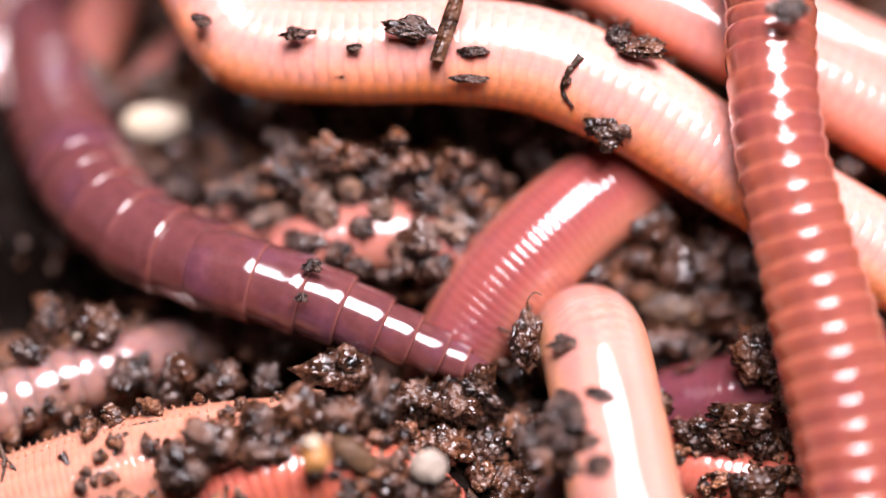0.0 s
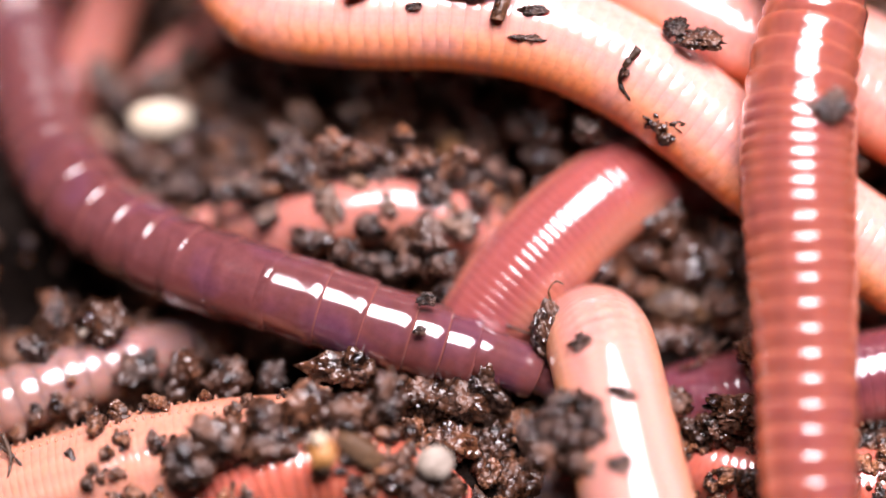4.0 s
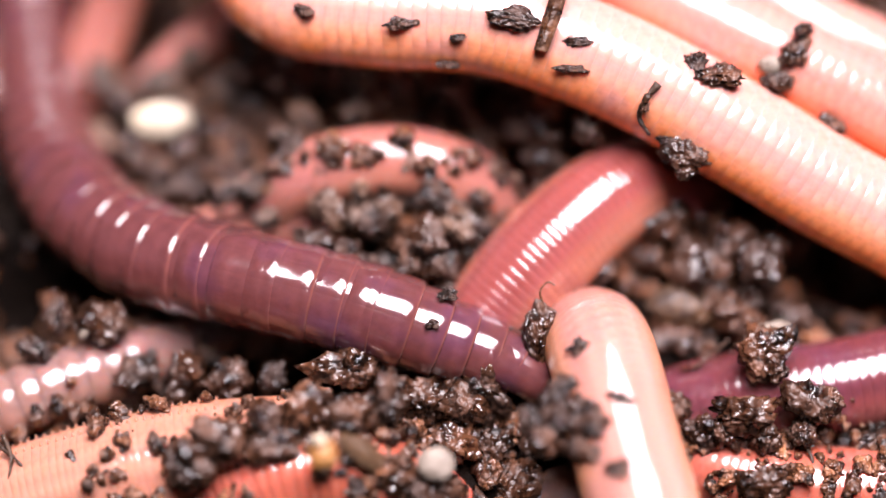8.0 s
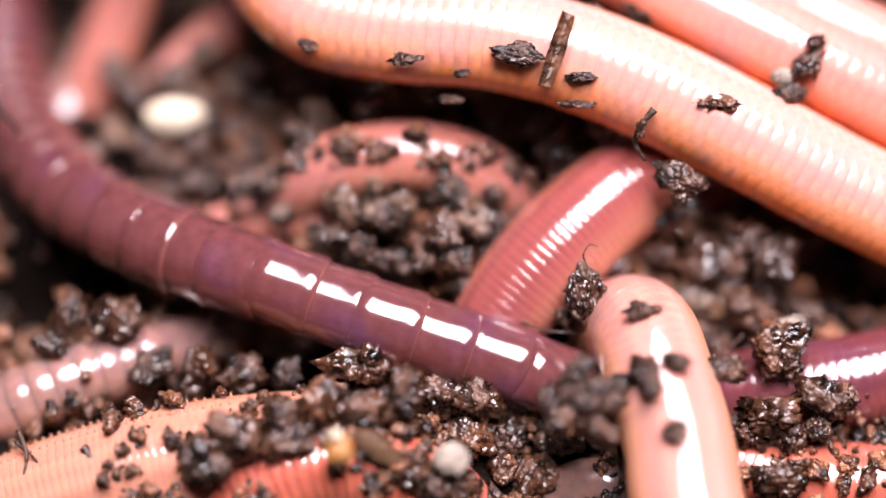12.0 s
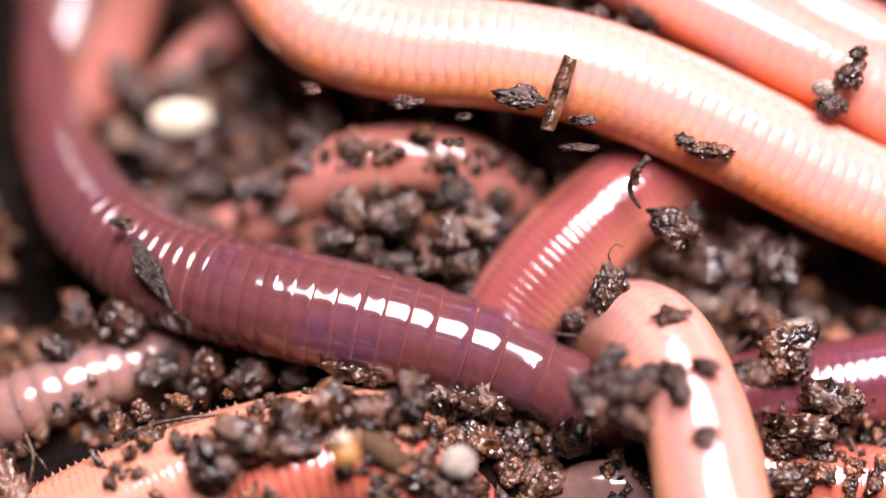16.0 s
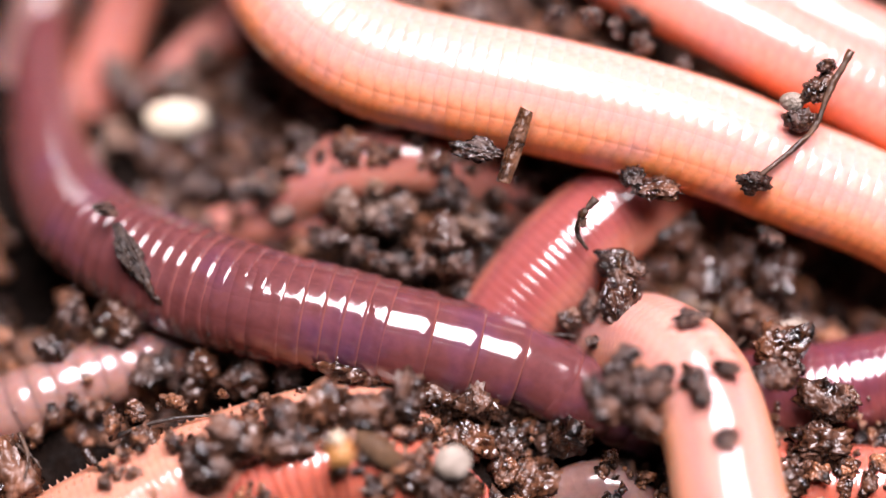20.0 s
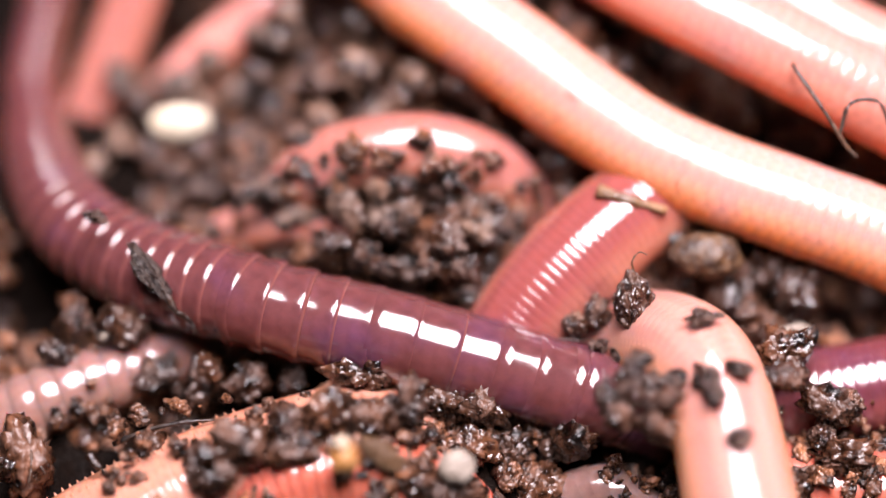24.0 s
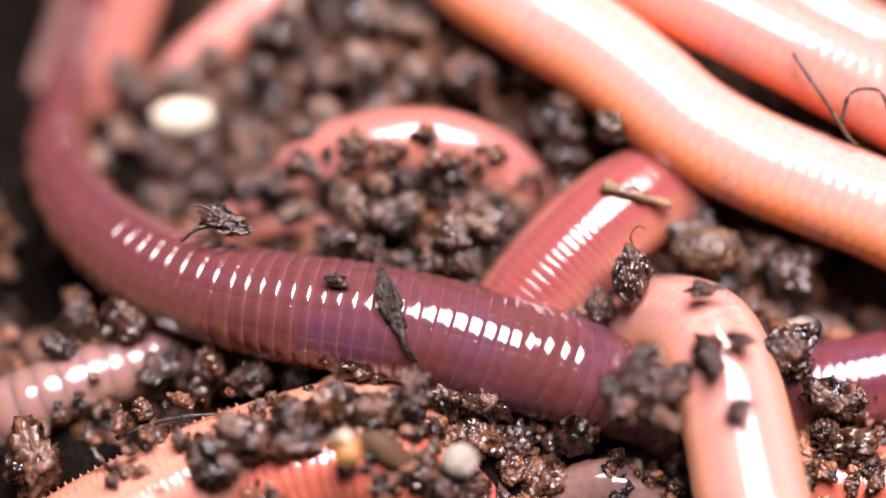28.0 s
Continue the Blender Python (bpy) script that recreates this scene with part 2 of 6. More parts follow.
# -- plan --
main_lines = []
main_lines.append((0, [(18.91, -9.38, -5.16, 1.93), (13.94, -8.7, -1.63, 2), (2.75, -6.6, 2.63, 0.67), (1.07, -6.14, 2.96, 1.01), (-0.88, -5.45, 3.44, 1.45), (-3.4, -4.41, 3.87, 1.82), (-6.21, -3.28, 4.11, 2.1), (-9.32, -2.21, 4.17, 2.25), (-12.56, -0.55, 3.43, 2.42), (-15.27, 1.18, 2.92, 2.58), (-17.94, 4.5, 1.7, 2.7), (-20.22, 9.61, -0.57, 2.73), (-21.44, 14.93, -2.19, 2.65), (-22.96, 19.67, -3.71, 2.56), (-24.5, 24.74, -4.86, 2.46), (-28.61, 30.36, -4.82, 2.4), (-37.53, 34.23, -3.89, 2.35), (-50.95, 34.82, -3.58, 2.21), (-61.01, 34.23, -3.89, 2.01)], [(0, 18.32), (2, 20.92), (4, 24.12), (6, 28.26), (8, 33.06), (9, 35.78), (11, 40.2), (23, 58.5), (80, 100.8)]))
main_lines.append((3, [(18.64, -9.51, -5.23, 1.93), (13.67, -8.83, -1.69, 2), (4.43, -6.81, 2.41, 1.26), (1.92, -6.25, 2.85, 1.62), (-1.16, -5.45, 3.44, 1.9), (-4.51, -4.25, 3.85, 2.01), (-7.61, -3.1, 4.06, 2.1), (-11.06, -1.54, 3.79, 2.2), (-14.63, 0.57, 3.14, 2.23), (-17.81, 3.47, 2.06, 2.39), (-20.53, 8.3, -0.41, 2.56), (-22.32, 14.18, -2.43, 2.65), (-23.42, 19.6, -3.87, 2.56), (-24.96, 24.68, -5.03, 2.46), (-29.07, 30.31, -4.98, 2.4), (-38, 34.18, -4.05, 2.35), (-51.43, 34.77, -3.74, 2.22), (-61.5, 34.18, -4.05, 2.01)], [(0, 12.97), (2, 16.76), (4, 20.26), (6, 23.85), (8, 29.06), (10, 34.78), (12, 39.5), (23, 60), (80, 100.8)]))
main_lines.append((6, [(18.6, -9.51, -5.23, 1.93), (13.62, -8.83, -1.69, 2), (4.95, -6.68, 2.45, 1.29), (2.71, -5.98, 2.94, 1.9), (-0.08, -5.3, 3.46, 2.29), (-3.43, -4.55, 3.83, 2.46), (-6.8, -3.64, 3.88, 2.46), (-10.22, -2.71, 3.61, 2.39), (-13.47, -1.44, 2.67, 2.42), (-16.85, 0.71, 1.67, 2.46), (-19.75, 3.46, 0.88, 2.64), (-21.92, 8.74, -1.17, 2.73), (-23.06, 14.42, -2.82, 2.66), (-23.82, 19.73, -4.07, 2.56), (-25.37, 24.82, -5.22, 2.46), (-29.5, 30.45, -5.17, 2.4), (-38.44, 34.32, -4.24, 2.35), (-51.89, 34.92, -3.93, 2.22), (-61.98, 34.32, -4.24, 2.02)], [(0.0, 12.69), (2.0, 15.67), (4.0, 17.86), (6.0, 20.5), (9.0, 25.07), (12.0, 30.07), (14.0, 33.81), (17.0, 40.01), (21.3, 49.8), (27.1, 61.34), (80.0, 101.74)]))
main_lines.append((8, [(18.57, -9.49, -5.21, 1.93), (13.6, -8.8, -1.68, 2), (4.92, -6.9, 2.34, 1.17), (3.24, -6.19, 2.8, 1.68), (1.01, -5.5, 3.29, 2.09), (-2.06, -4.58, 3.95, 2.37), (-5.14, -3.58, 4.13, 2.46), (-8.53, -2.66, 4.18, 2.52), (-12.01, -1.33, 3.46, 2.61), (-15.3, 0.21, 2.66, 2.64), (-18.48, 3.05, 1.67, 2.62), (-20.84, 7.61, -0.37, 2.64), (-22.08, 12.86, -2.02, 2.63), (-23.13, 19.5, -3.67, 2.62), (-24.66, 24.57, -4.82, 2.45), (-28.77, 30.19, -4.78, 2.4), (-37.68, 34.05, -3.86, 2.35), (-51.08, 34.65, -3.54, 2.21), (-61.14, 34.05, -3.86, 2.01)], [(0.0, 12.66), (2.0, 15.9), (4.0, 18.42), (6.0, 21.3), (9.0, 26.15), (12.0, 31.17), (15.0, 36.44), (18.4, 41.23), (22.8, 48.27), (28.6, 59.32), (80.0, 101.3)]))
main_lines.append((9.5, [(18.4, -9.51, -5.23, 1.93), (13.42, -8.83, -1.69, 2), (5.31, -7.41, 2.04, 1.34), (3.35, -6.58, 2.58, 1.68), (0.83, -5.65, 3.21, 1.9), (-2.24, -4.73, 3.87, 2.09), (-5.32, -3.6, 4.12, 2.46), (-8.7, -2.69, 4.17, 2.58), (-11.89, -1.54, 3.49, 2.69), (-15.17, -0.38, 2.49, 2.72), (-18.65, 2.51, 1.38, 2.77), (-21.31, 7.28, -0.46, 2.7), (-22.59, 12.95, -2.22, 2.73), (-23.66, 19.6, -3.87, 2.72), (-25.2, 24.68, -5.03, 2.46), (-29.32, 30.31, -4.98, 2.4), (-38.24, 34.18, -4.05, 2.35), (-51.67, 34.77, -3.74, 2.22), (-61.74, 34.18, -4.05, 2.01)], [(0.0, 10.65), (3.0, 15.19), (4.0, 17.31), (6.0, 21.37), (8.0, 25.58), (9.0, 27.61), (11.0, 31.46), (13.0, 35.29), (15.0, 38.53), (19.9, 43.81), (25.7, 51.99), (31.8, 60.84), (80.0, 101.67)]))
main_lines.append((11, [(18.02, -9.64, -5.3, 1.93), (13.05, -8.95, -1.76, 2), (5.79, -7.48, 1.86, 1.4), (4.1, -6.93, 2.33, 1.62), (1.3, -6.25, 2.85, 1.79), (-1.77, -5.45, 3.44, 1.95), (-5.13, -4.38, 3.78, 2.1), (-8.22, -3.23, 3.99, 2.19), (-11.67, -1.92, 3.59, 2.26), (-15.24, -0.19, 2.74, 2.34), (-18.7, 2.15, 1.44, 2.44), (-21.83, 5.63, -0.28, 2.53), (-24.31, 10.05, -2.46, 2.61), (-25.85, 14.85, -3.78, 2.68), (-26.8, 20.13, -4.92, 2.74), (-28.42, 25.23, -6.06, 2.48), (-32.61, 30.89, -5.99, 2.42), (-41.62, 34.78, -5.05, 2.37), (-55.15, 35.38, -4.74, 2.23), (-65.3, 34.78, -5.05, 2.03)], [(0.0, 5.62), (5.0, 12.53), (6.0, 15.5), (8.0, 21.25), (10.0, 26.55), (12.0, 31.74), (14.0, 36.52), (16.0, 40.97), (18.4, 46.03), (24.2, 57.17), (28.6, 62.65), (80.0, 101.03)]))
main_lines.append((12.5, [(17.77, -9.69, -5.32, 1.93), (12.8, -9, -1.79, 2), (5.81, -7.5, 1.75, 1.54), (3.56, -6.74, 2.45, 1.82), (0.76, -5.94, 3.03, 1.96), (-2.59, -5.02, 3.7, 2.09), (-5.94, -3.9, 3.96, 2.1), (-9.33, -2.62, 4.21, 2.1), (-12.81, -0.91, 3.68, 2.12), (-16.41, 1.13, 2.9, 2.18), (-20.04, 4.32, 1.02, 2.29), (-22.97, 9.04, -1.48, 2.43), (-24.9, 14.19, -3.41, 2.57), (-26.09, 20.08, -4.94, 2.65), (-27.68, 25.18, -6.08, 2.48), (-31.86, 30.84, -6.02, 2.42), (-40.86, 34.73, -5.08, 2.37), (-54.39, 35.33, -4.76, 2.23), (-64.54, 34.73, -5.08, 2.03)], [(0.0, 3.86), (6.0, 13.2), (8.0, 19.02), (10.0, 24.44), (12.0, 29.65), (14.0, 34.52), (16.0, 38.44), (18.4, 43.08), (22.8, 51.49), (28.6, 61.33), (80.0, 101.18)]))
main_lines.append((14.5, [(17.62, -9.59, -5.27, 1.93), (12.65, -8.9, -1.73, 2), (6.53, -7.77, 1.28, 1.8), (3.98, -6.88, 2.35, 2.13), (1.46, -6.07, 2.92, 2.4), (-1.61, -5.27, 3.51, 2.73), (-4.96, -4.48, 3.8, 2.93), (-8.34, -3.81, 3.72, 2.86), (-11.78, -2.67, 3.33, 2.77), (-15.34, -0.95, 2.48, 2.63), (-18.46, 1.86, 1.79, 2.55), (-20.87, 6.41, 0.28, 2.29), (-22.27, 10.47, -1.27, 1.98), (-23.42, 14.96, -2.67, 1.58), (-24.07, 19.4, -3.72, 1.57), (-25.61, 24.47, -4.87, 1.72), (-29.71, 30.09, -4.83, 1.68), (-38.62, 33.95, -3.91, 1.65), (-52.03, 34.55, -3.59, 1.55), (-62.08, 33.95, -3.91, 1.41)], [(0.0, 3.79), (7.0, 12.53), (8.0, 14.72), (10.0, 18.54), (12.0, 21.67), (17.0, 27.69), (24.2, 33.75), (30.0, 38.06), (37.0, 44.3), (50.0, 55.59), (57.0, 60.2), (80.0, 101.2)]))
main_lines.append((17, [(17.48, -9.59, -5.27, 1.93), (12.51, -8.9, -1.73, 2), (6.38, -7.9, 1.22, 1.85), (3.56, -6.88, 2.36, 2.24), (0.76, -5.95, 3.01, 2.51), (-2.59, -5.16, 3.61, 2.65), (-5.95, -4.31, 3.78, 2.74), (-9.33, -3.4, 3.83, 2.8), (-12.8, -2.12, 3.19, 2.92), (-16.08, -0.33, 2.52, 2.81), (-18.92, 2.23, 1.73, 2.56), (-20.97, 6, 0.39, 2.2), (-22.27, 11.23, -1.35, 1.68), (-22.86, 15.55, -2.44, 1.32), (-23.15, 19.03, -3.16, 1.22), (-24.66, 24.09, -4.33, 1.71), (-28.73, 29.69, -4.29, 1.67), (-37.59, 33.54, -3.38, 1.64), (-50.94, 34.13, -3.07, 1.54), (-60.95, 33.54, -3.38, 1.4)], [(0.0, 3.79), (7.0, 11.37), (8.0, 13.6), (10.0, 18.25), (12.0, 21.88), (17.0, 27.36), (24.2, 33.49), (30.0, 38.06), (37.0, 43.24), (50.0, 54.1), (57.0, 59.46), (80.0, 101.24)]))
main_lines.append((20, [(17.77, -9.56, -5.25, 1.93), (12.8, -8.88, -1.72, 2), (6.96, -7.71, 1.21, 1.85), (4.12, -6.85, 2.36, 2.24), (1.04, -6.05, 2.95, 2.46), (-2.31, -5.38, 3.49, 2.59), (-5.66, -4.53, 3.66, 2.71), (-9.04, -3.74, 3.65, 2.8), (-12.52, -2.34, 3.07, 2.92), (-16.1, -0.37, 2.35, 2.81), (-19.28, 2.33, 1.28, 2.62), (-21.34, 6.25, 0.02, 2.25), (-22.46, 11.42, -1.6, 1.72), (-22.85, 15.67, -2.57, 1.36), (-23.04, 19.12, -3.24, 1.22), (-24.56, 24.18, -4.4, 1.71), (-28.63, 29.78, -4.37, 1.67), (-37.5, 33.63, -3.45, 1.64), (-50.86, 34.22, -3.14, 1.54), (-60.88, 33.63, -3.45, 1.4)], [(0.0, 3.81), (8.0, 12.26), (10.0, 17.16), (12.0, 21.79), (13.0, 23.79), (17.0, 27.85), (24.2, 34.1), (30.0, 38.51), (37.0, 44), (50.0, 54.68), (57.0, 59.94), (80.0, 101.76)]))
main_lines.append((21.5, [(17.85, -9.38, -5.16, 1.93), (12.88, -8.7, -1.63, 2), (7.04, -7.53, 1.31, 1.97), (4.21, -6.68, 2.46, 2.29), (1.13, -5.88, 3.05, 2.46), (-2.22, -5.21, 3.58, 2.59), (-5.58, -4.36, 3.76, 2.71), (-8.96, -3.57, 3.74, 2.8), (-12.43, -2.17, 3.16, 2.92), (-16.01, -0.19, 2.44, 2.81), (-19.2, 2.51, 1.38, 2.62), (-21.26, 6.43, 0.11, 2.24), (-22.38, 11.59, -1.51, 1.71), (-22.77, 15.85, -2.48, 1.36), (-22.96, 19.29, -3.15, 1.22), (-24.47, 24.35, -4.31, 1.71), (-28.54, 29.96, -4.27, 1.67), (-37.42, 33.81, -3.36, 1.64), (-50.77, 34.4, -3.05, 1.54), (-60.79, 33.81, -3.36, 1.4)], [(0.0, 3.81), (8.0, 12.26), (10.0, 17.24), (12.0, 21.7), (13.0, 23.79), (17.0, 27.85), (24.2, 34.1), (30.0, 38.51), (37.0, 44), (50.0, 54.68), (57.0, 59.94), (80.0, 101.76)]))
main_lines.append((23.5, [(17.62, -9.36, -5.15, 1.93), (12.65, -8.68, -1.61, 2), (8.54, -7.77, 0.54, 1.98), (7.1, -7.47, 1.23, 2.19), (3.98, -6.9, 2.34, 2.24), (0.9, -6.1, 2.93, 2.23), (-2.45, -5.3, 3.53, 2.29), (-5.81, -4.45, 3.7, 2.4), (-9.19, -3.54, 3.75, 2.47), (-12.66, -2.14, 3.17, 2.55), (-16.24, -0.55, 2.26, 2.58), (-19.75, 2.51, 1.13, 2.45), (-21.96, 7, -0.23, 2.04), (-22.88, 11.71, -1.64, 1.61), (-23.02, 15.47, -2.4, 1.32), (-23.01, 19.26, -3.04, 1.22), (-24.52, 24.31, -4.21, 1.71), (-28.59, 29.92, -4.17, 1.67), (-37.45, 33.76, -3.26, 1.64), (-50.8, 34.35, -2.95, 1.54), (-60.81, 33.76, -3.26, 1.4)], [(0, 3.8), (15, 12.76), (18, 19.85), (20, 23.91), (22, 27.71), (24, 31.01), (26, 33.73), (30, 37.69), (37, 44.6), (50, 55), (57, 61), (80, 101.9)]))
main_lines.append((25, [(17.54, -9.49, -5.21, 1.93), (12.57, -8.8, -1.68, 2), (8.75, -7.61, 0.52, 2.03), (6.44, -7.18, 1.6, 2.3), (3.33, -6.66, 2.49, 2.29), (-0.02, -5.99, 3.03, 2.35), (-3.37, -5.2, 3.63, 2.34), (-6.74, -4.41, 3.62, 2.35), (-10.12, -3.5, 3.67, 2.3), (-13.63, -1.84, 2.89, 2.27), (-17.27, 0.14, 1.87, 2.3), (-20.81, 2.96, 0.62, 2.35), (-23.19, 7.26, -0.97, 2.28), (-24.35, 12.07, -2.5, 1.99), (-24.26, 15.74, -3.1, 1.7), (-23.62, 19.32, -3.39, 1.56), (-25.15, 24.38, -4.55, 1.99), (-29.23, 29.99, -4.51, 1.93), (-38.12, 33.85, -3.59, 1.88), (-51.5, 34.44, -3.28, 1.78), (-61.53, 33.85, -3.59, 1.62)], [(0, 3.8), (17, 12.65), (19, 17.24), (21, 21.42), (23, 24.92), (26, 30.05), (30, 35.27), (34, 40.0), (45, 54.5), (50, 61), (80, 102.6)]))
main_lines.append((26, [(17.54, -9.59, -5.27, 1.93), (12.57, -8.9, -1.73, 2), (8.75, -7.71, 0.47, 2.15), (6.44, -7.28, 1.55, 2.42), (3.33, -6.77, 2.44, 2.52), (0.26, -6.09, 2.96, 2.57), (-3.09, -5.34, 3.54, 2.57), (-6.45, -4.53, 3.59, 2.52), (-9.84, -3.62, 3.64, 2.47), (-13.34, -2.13, 2.89, 2.44), (-16.96, -0.06, 2.01, 2.42), (-20.48, 2.88, 0.83, 2.4), (-22.62, 6.96, -0.68, 2.34), (-23.83, 11.78, -2.25, 2.0), (-24.08, 15.58, -3.06, 1.7), (-23.62, 19.21, -3.44, 1.56), (-25.15, 24.28, -4.6, 1.99), (-29.23, 29.89, -4.56, 1.93), (-38.12, 33.74, -3.64, 1.88), (-51.5, 34.34, -3.33, 1.78), (-61.53, 33.74, -3.64, 1.62)], [(0, 3.8), (16, 12.37), (18, 15.99), (20, 18.18), (22, 20.01), (23, 20.94), (25, 24.43), (27, 27.5), (28, 28.92), (30, 31.15), (34, 37.5), (40, 46.5), (50, 61), (80, 102.2)]))
main_lines.append((27, [(17.5, -9.64, -5.3, 1.93), (12.53, -8.95, -1.76, 2), (9, -7.72, 0.36, 2.26), (7.26, -7.21, 1.27, 2.59), (4.7, -6.66, 2.42, 2.69), (1.62, -5.99, 2.94, 2.79), (-2.02, -5.2, 3.56, 2.79), (-5.65, -4.5, 3.72, 2.79), (-9.31, -3.7, 3.67, 2.75), (-12.78, -2.42, 3.03, 2.66), (-16.37, -0.57, 2.24, 2.58), (-19.55, 2.39, 1.31, 2.45), (-21.65, 6.58, -0.13, 2.1), (-22.49, 11.26, -1.51, 1.68), (-22.55, 14.99, -2.23, 1.38), (-22.08, 18.61, -2.64, 1.29), (-23.56, 23.65, -3.81, 1.98), (-27.6, 29.24, -3.78, 1.92), (-36.41, 33.07, -2.88, 1.88), (-49.7, 33.66, -2.56, 1.76), (-59.67, 33.07, -2.88, 1.6)], [(0, 3.8), (15.5, 12.83), (20, 15.71), (24, 18.54), (27, 21.44), (29, 24.18), (30, 25.37), (34, 29.88), (38, 34.98), (43, 47), (52, 60), (80, 102.2)]))
main_lines.append((28, [(17.42, -9.64, -5.3, 1.93), (12.45, -8.95, -1.76, 2), (9.21, -7.68, 0.27, 2.32), (7.48, -7.17, 1.18, 2.65), (4.9, -6.66, 2.4, 2.8), (1.82, -5.98, 2.93, 2.88), (-1.53, -5.19, 3.53, 2.87), (-5.16, -4.53, 3.77, 2.88), (-8.82, -3.85, 3.66, 2.8), (-12.27, -2.79, 3.13, 2.65), (-15.84, -0.94, 2.34, 2.46), (-18.98, 1.92, 1.56, 2.15), (-21.19, 6.01, 0.27, 1.7), (-21.44, 10.88, -0.88, 1.29), (-21.08, 14.45, -1.39, 1.08), (-20.77, 18.12, -1.9, 1.03), (-22.21, 23.14, -3.08, 1.97), (-26.2, 28.7, -3.07, 1.91), (-34.96, 32.51, -2.17, 1.86), (-48.17, 33.1, -1.86, 1.76), (-58.07, 32.51, -2.17, 1.6)], [(0, 3.8), (14.5, 12.84), (22, 18.19), (30, 23.98), (40, 31.24), (48, 38.43), (56, 54), (80, 102.2)]))
pale_lines = []
pale_lines.append((0, [(-39.79, 25.15, 6.18, 2.14), (-29.17, 24.53, 6.98, 2.31), (-19.46, 21.7, 7.74, 2.45), (-13.46, 16.77, 8.52, 2.51), (-11.47, 12.01, 8.82, 2.52), (-9.46, 9.28, 8.2, 2.62), (-4.87, 8.33, 8.63, 2.63), (0.79, 8.11, 9.08, 2.68), (5.02, 7.49, 9.02, 2.68), (9.24, 5.94, 8.2, 2.59), (12.62, 4.13, 7.23, 2.53), (16.01, 2.29, 6.19, 2.48), (21.12, -0.19, 4.57, 2.43), (25.63, -2.57, 3.33, 2.37), (33.23, -5.01, 0.9, 2.28), (41.36, -6.05, -0.22, 2.06)], [(0, 47.61)]))
pale_lines.append((3, [(-39.66, 25.02, 6.11, 2.14), (-29.05, 24.4, 6.91, 2.31), (-19.34, 21.57, 7.67, 2.45), (-13.35, 16.64, 8.45, 2.51), (-11.37, 12.89, 9.29, 2.52), (-9.45, 10.43, 8.78, 2.62), (-5.14, 9.39, 9.17, 2.63), (0.52, 9.04, 9.56, 2.68), (4.75, 8.48, 9.55, 2.68), (8.97, 6.91, 8.71, 2.59), (12.35, 5, 7.7, 2.53), (15.73, 2.91, 6.52, 2.48), (20.85, 0.31, 4.83, 2.43), (25.36, -2.08, 3.6, 2.37), (32.96, -4.51, 1.17, 2.28), (41.09, -5.55, 0.05, 2.06)], [(0, 47.81)]))
pale_lines.append((6, [(-38.02, 25.02, 6.11, 2.14), (-27.42, 24.4, 6.91, 2.31), (-17.74, 21.57, 7.67, 2.45), (-11.78, 16.64, 8.45, 2.51), (-9.84, 13.91, 9.83, 2.58), (-7.78, 11.71, 9.52, 2.62), (-3.77, 10.55, 9.82, 2.63), (1.89, 10.05, 10.22, 2.68), (6.11, 8.9, 9.77, 2.7), (10.62, 6.74, 8.62, 2.7), (14.28, 3.88, 7.1, 2.7), (17.39, 1.09, 5.45, 2.68), (20.24, -1.33, 3.99, 2.54), (24.75, -3.7, 2.73, 2.48), (32.35, -6.14, 0.3, 2.39), (40.47, -7.19, -0.82, 2.17)], [(0, 49.67)]))
pale_lines.append((8, [(-38.05, 25.05, 6.12, 2.14), (-27.45, 24.43, 6.93, 2.31), (-17.77, 21.6, 7.69, 2.45), (-11.81, 16.67, 8.46, 2.51), (-9.86, 13.05, 9.37, 2.58), (-7.52, 10.79, 9.15, 2.62), (-3.51, 9.81, 9.46, 2.66), (1.86, 9.26, 9.79, 2.68), (6.08, 8.13, 9.36, 2.7), (10.59, 6.34, 8.41, 2.7), (15.38, 3.93, 7.08, 2.68), (19.36, 1.91, 5.77, 2.65), (23.05, 0.24, 4.71, 2.6), (27.55, -2.17, 3.54, 2.54), (35.17, -4.61, 1.12, 2.45), (43.3, -5.65, -0, 2.23)], [(0, 49.56)]))
pale_lines.append((9.5, [(-37.92, 25.02, 6.11, 2.14), (-27.32, 24.4, 6.91, 2.31), (-17.64, 21.57, 7.67, 2.45), (-11.69, 16.64, 8.45, 2.51), (-9.75, 12.26, 8.95, 2.58), (-7.41, 10.01, 8.74, 2.62), (-3.4, 9.03, 9.05, 2.66), (1.69, 8.56, 9.42, 2.68), (5.91, 7.56, 9.06, 2.7), (10.42, 5.99, 8.22, 2.7), (15.21, 3.78, 7, 2.68), (19.18, 1.89, 5.76, 2.65), (22.88, 0.46, 4.83, 2.6), (27.38, -1.95, 3.66, 2.54), (34.99, -4.38, 1.24, 2.45), (43.13, -5.42, 0.12, 2.23)], [(0, 49.52)]))
